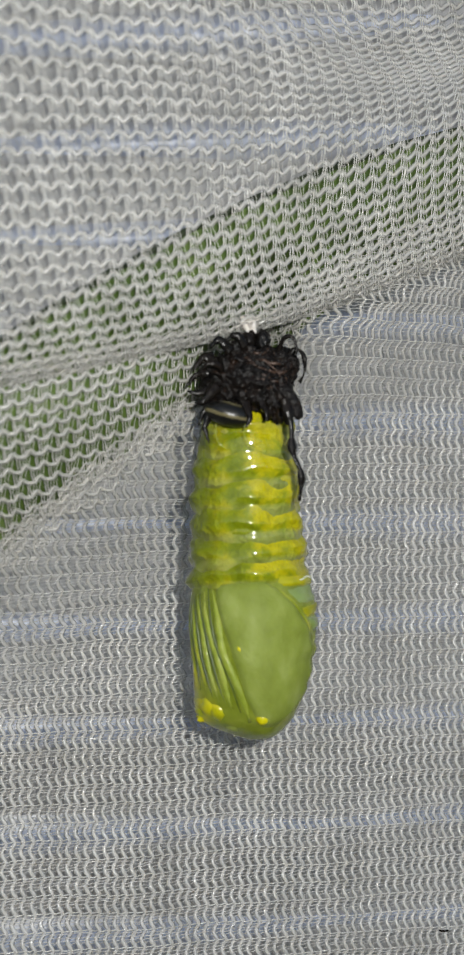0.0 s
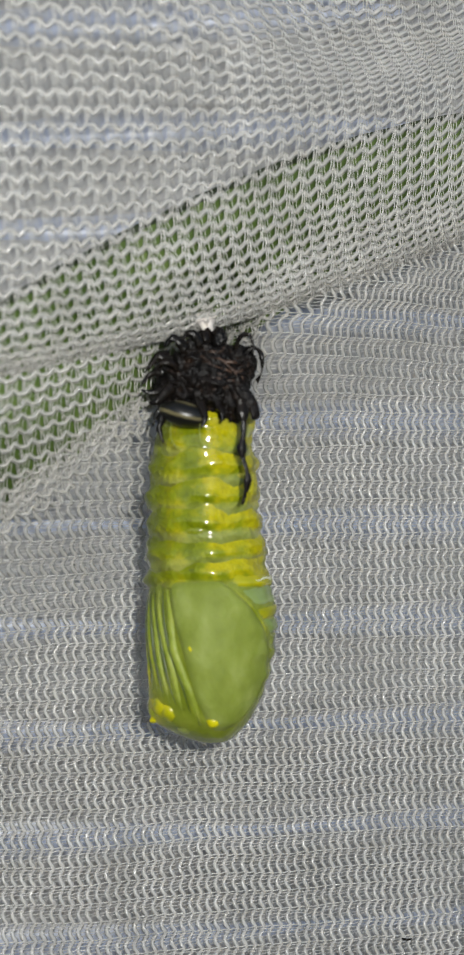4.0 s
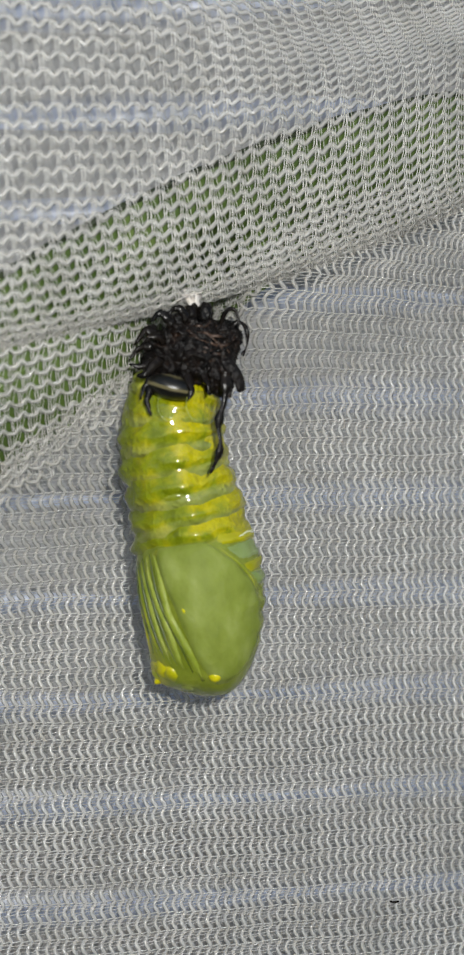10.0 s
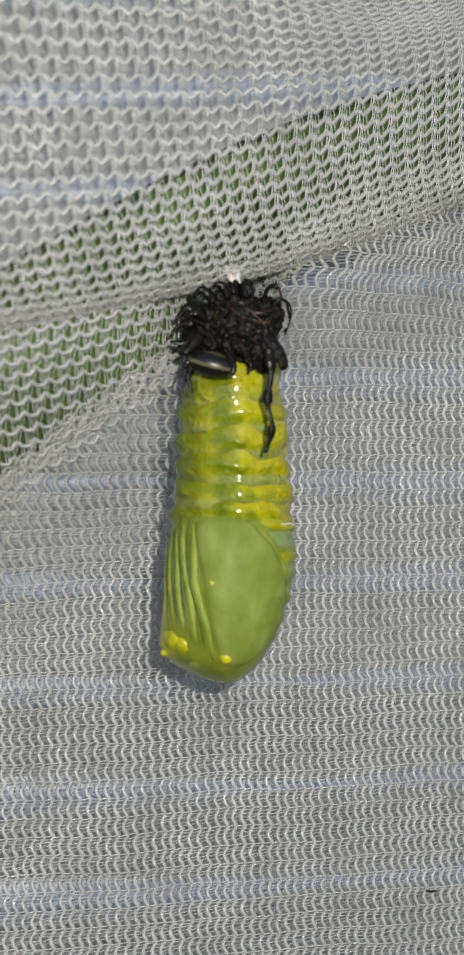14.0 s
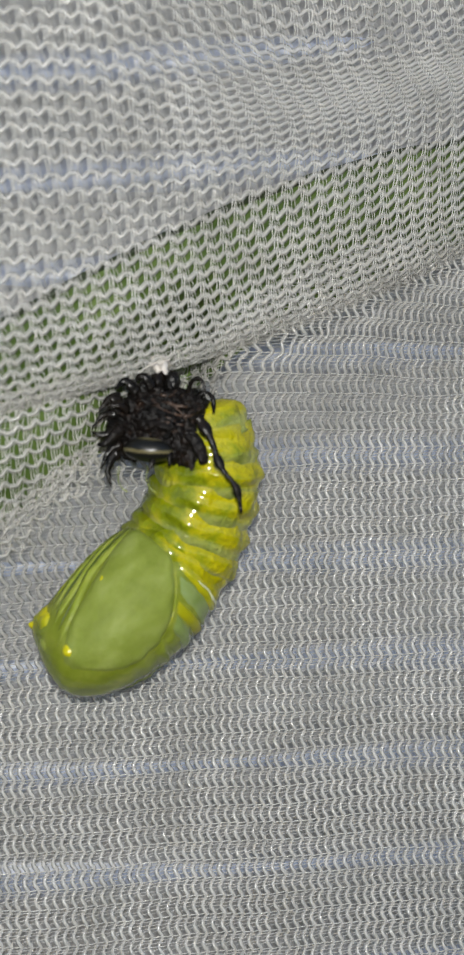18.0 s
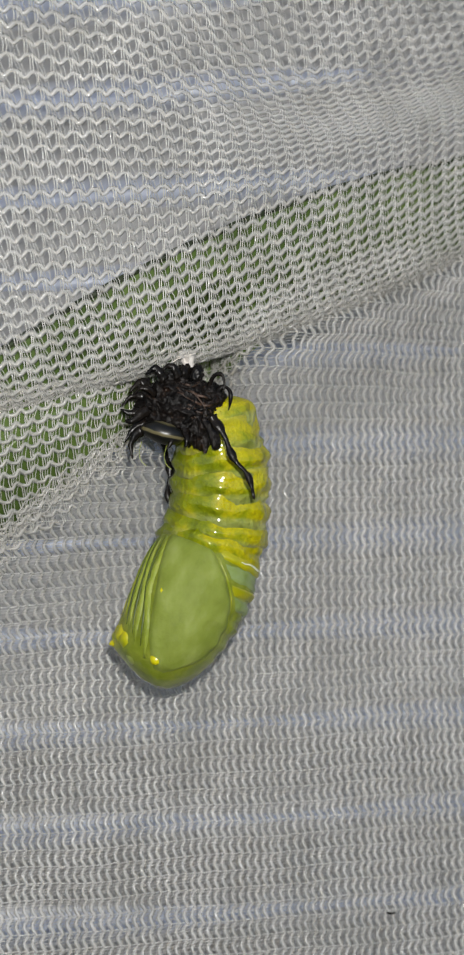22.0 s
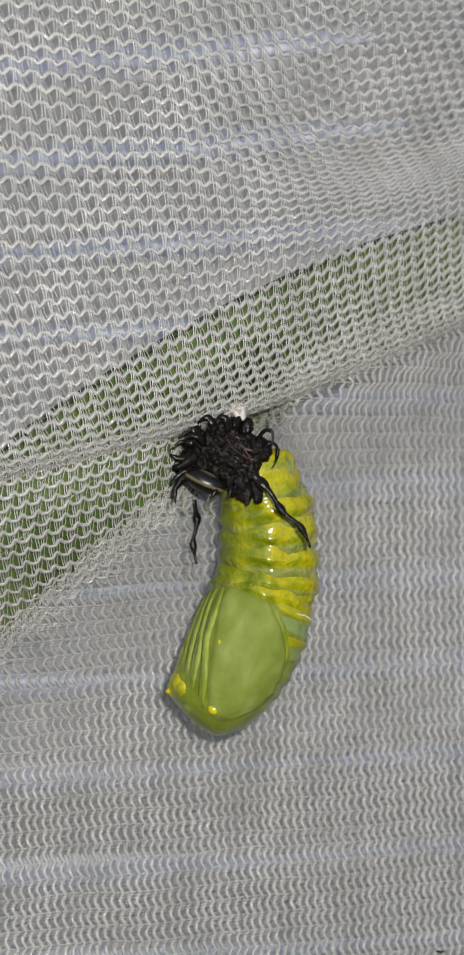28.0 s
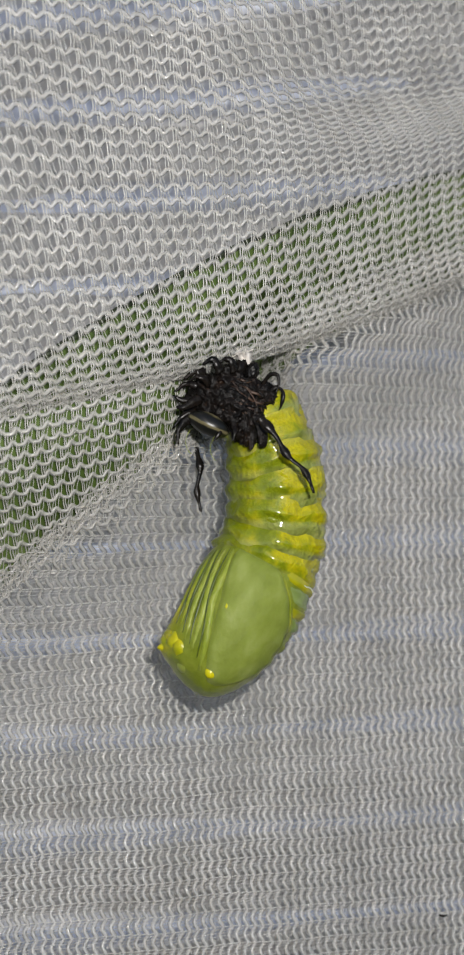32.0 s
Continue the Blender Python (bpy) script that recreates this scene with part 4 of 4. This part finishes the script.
# seconds; where the abdomen leaves the skin (mm right of and below the silk), its lean there; the skin's lean; the two filaments' leans
BASE = [
    (0, -0.35, 7.50, 0, 0, 7, 0),
    (1, 1.65, 7.50, 6, 0, 0, 0),
    (2, 1.25, 7.00, 8, 0, 3, 0),
    (3, 0.25, 7.25, 0, 0, 5, 0),
    (3.5, -0.25, 7.00, -8, 0, 0, 0),
    (5.5, 0.75, 7.00, 8, 0, 0, 0),
    (6, -0.45, 6.75, -6, 0, -4, 0),
    (6.5, -1.25, 6.75, -20, 0, -10, 0),
    (7, -1.25, 7.00, -18, 0, -8, 0),
    (7.5, 1.25, 7.00, 5, 0, 5, 0),
    (9, 1.40, 7.00, 8, 0, 6, 0),
    (9.5, -0.75, 7.00, -12, 0, 0, 0),
    (10, -1.50, 7.00, -22, 0, -10, 0),
    (10.5, 1.00, 7.00, 5, 0, 5, 0),
    (11, 1.75, 7.00, 12, 0, 3, 0),
    (12, 0.50, 7.00, 2, 0, 0, 0),
    (12.5, -0.50, 7.00, -6, 0, -4, 0),
    (13, -1.50, 7.00, -22, 0, -12, 0),
    (13.5, -0.25, 7.00, 0, 0, -5, 0),
    (15.5, -0.25, 7.00, 0, 0, -2, 0),
    (16, -1.25, 6.75, -14, 0, -5, 0),
    (16.5, 1.50, 6.00, 20, 0, 10, 0),
    (17, 3.00, 4.75, 38, 3, 28, 0),
    (18, 2.75, 4.75, 38, 3, 22, 0),
    (19, 2.25, 5.25, 30, 8, 20, 0),
    (20, 1.9, 4.75, 35, 3, 25, 0),
    (21, 2, 4.75, 30, 5, 20, 0),
    (22, 1.90, 5.00, 22, 10, 25, 5),
    (22.5, 2.00, 5.00, 15, 8, 35, 0),
    (23, 1.95, 3.75, 25, 14, 8, 5),
    (24, 1.95, 3.90, 27, 10, 15, 5),
    (25, 0.4, 5.55, 25, 20, 30, 8),
    (25.5, 1.75, 4.50, 15, 12, 30, -4),
    (27.5, 1.05, 5.2, 35, 18, 35, 0),
    (28, 0.9, 5.35, 30, 17, 35, 0),
    (28.5, 2.25, 3.50, 38, 14, 15, 0),
    (29, 1.65, 4.5, 35, 6, 30, 0),
    (29.5, 0.8, 5.35, 28, 18, 35, 0),
    (30, 1.25, 4.75, 15, 9, 30, -5),
    (30.5, 2.10, 3.75, 32, 10, 20, 0),
    (31, -0.1, 5.65, 28, 18, 45, 0),
    (31.5, 1.50, 4.75, 15, 6, 20, -5),
    (32, 0.75, 4.95, 35, 18, 33, 2),
]


def lean(x, y, z, roll, tilt, twist):
    return pose(x * MM, y * MM, z * MM, 0, roll, 0) @ pose(0, 0, 0, -tilt) @ pose(0, 0, 0, 0, 0, twist)


def base_at(t):
    return [float(np.interp(t, [b[0] for b in BASE], [b[k] for b in BASE])) for k in range(1, 7)]


def spine_pose(row, u):
    """The pose of a ring at the share u of the abdomen's length."""
    t, x, y, z, roll, tilt, twist = row
    dx, dz, a0 = base_at(t)[:3]
    p0, p1 = Vector((dx, 1.8, -dz)), Vector((x - 1.1, y, z))
    r0, r, ti = radians(a0), radians(roll), radians(tilt)
    d0 = Vector((math.sin(r0), 0, -math.cos(r0)))
    d1 = Vector((-math.cos(ti) * math.sin(r), -math.sin(ti), -math.cos(ti) * math.cos(r)))
    m = (p1 - p0).length * 0.9
    h = (2 * u ** 3 - 3 * u * u + 1, u ** 3 - 2 * u * u + u, 3 * u * u - 2 * u ** 3, u ** 3 - u * u)
    g = (6 * u * u - 6 * u, 3 * u * u - 4 * u + 1, 6 * u - 6 * u * u, 3 * u * u - 2 * u)
    p = h[0] * p0 + h[1] * m * d0 + h[2] * p1 + h[3] * m * d1
    d = (g[0] * p0 + g[1] * m * d0 + g[2] * p1 + g[3] * m * d1).normalized()
    return lean(p.x, p.y, p.z, math.degrees(math.atan2(-d.x, -d.z)), math.degrees(math.asin(max(-1, min(1, -d.y)))), twist * u)


def root(t):
    return float(np.interp(t, [16.0, 17.0, 21.0, 22.5], [0.0, 1.0, 1.0, 0.4]))


def aside(t):
    """How far the second filament swings out from behind the abdomen."""
    return float(np.interp(t, [21.5, 22.0, 22.5, 23.0, 24.0, 25.0, 28.0, 28.5, 29.0, 29.5, 30.0, 30.5, 31.0], [0, 0.7, 0.6, 0, 0, 1, 1, 0.4, 0.8, 1, 1, 0.5, 1]))


def motions():
    walk(case, [(r[0], lean(r[1] - 1.1, *r[2:])) for r in BODY])
    for index, ring in enumerate(rings):
        walk(ring, [(r[0], spine_pose(r, 0.04 + 0.91 * index / (len(rings) - 1))) for r in BODY])
    walk(skin, [(r[0], pose(*at((1.1, 0, 0)), 0, base_at(r[0])[3], 0)) for r in BODY])
    walk(head, [(r[0], pose((-1.8 + 1.3 * root(r[0])) * MM, (-2.9 - 0.2 * root(r[0])) * MM, (-7.4 + 0.6 * root(r[0])) * MM, 0, 14 - 12 * root(r[0]), 0)) for r in BODY])
    walk(filaments[0], [(r[0], pose((2.7 + 0.8 * root(r[0])) * MM, -4.2 * MM, (-6.3 + 2.1 * root(r[0])) * MM, 0, -base_at(r[0])[4] - base_at(r[0])[3], 0)) for r in BODY])
    walk(filaments[1], [(r[0], pose((1.2 - 4.0 * aside(r[0])) * MM, (5.2 - 1.2 * aside(r[0])) * MM, (-4.8 - 2.2 * aside(r[0])) * MM, -14 + 10 * aside(r[0]), -base_at(r[0])[5] - base_at(r[0])[3], 0)) for r in BODY])


motions()
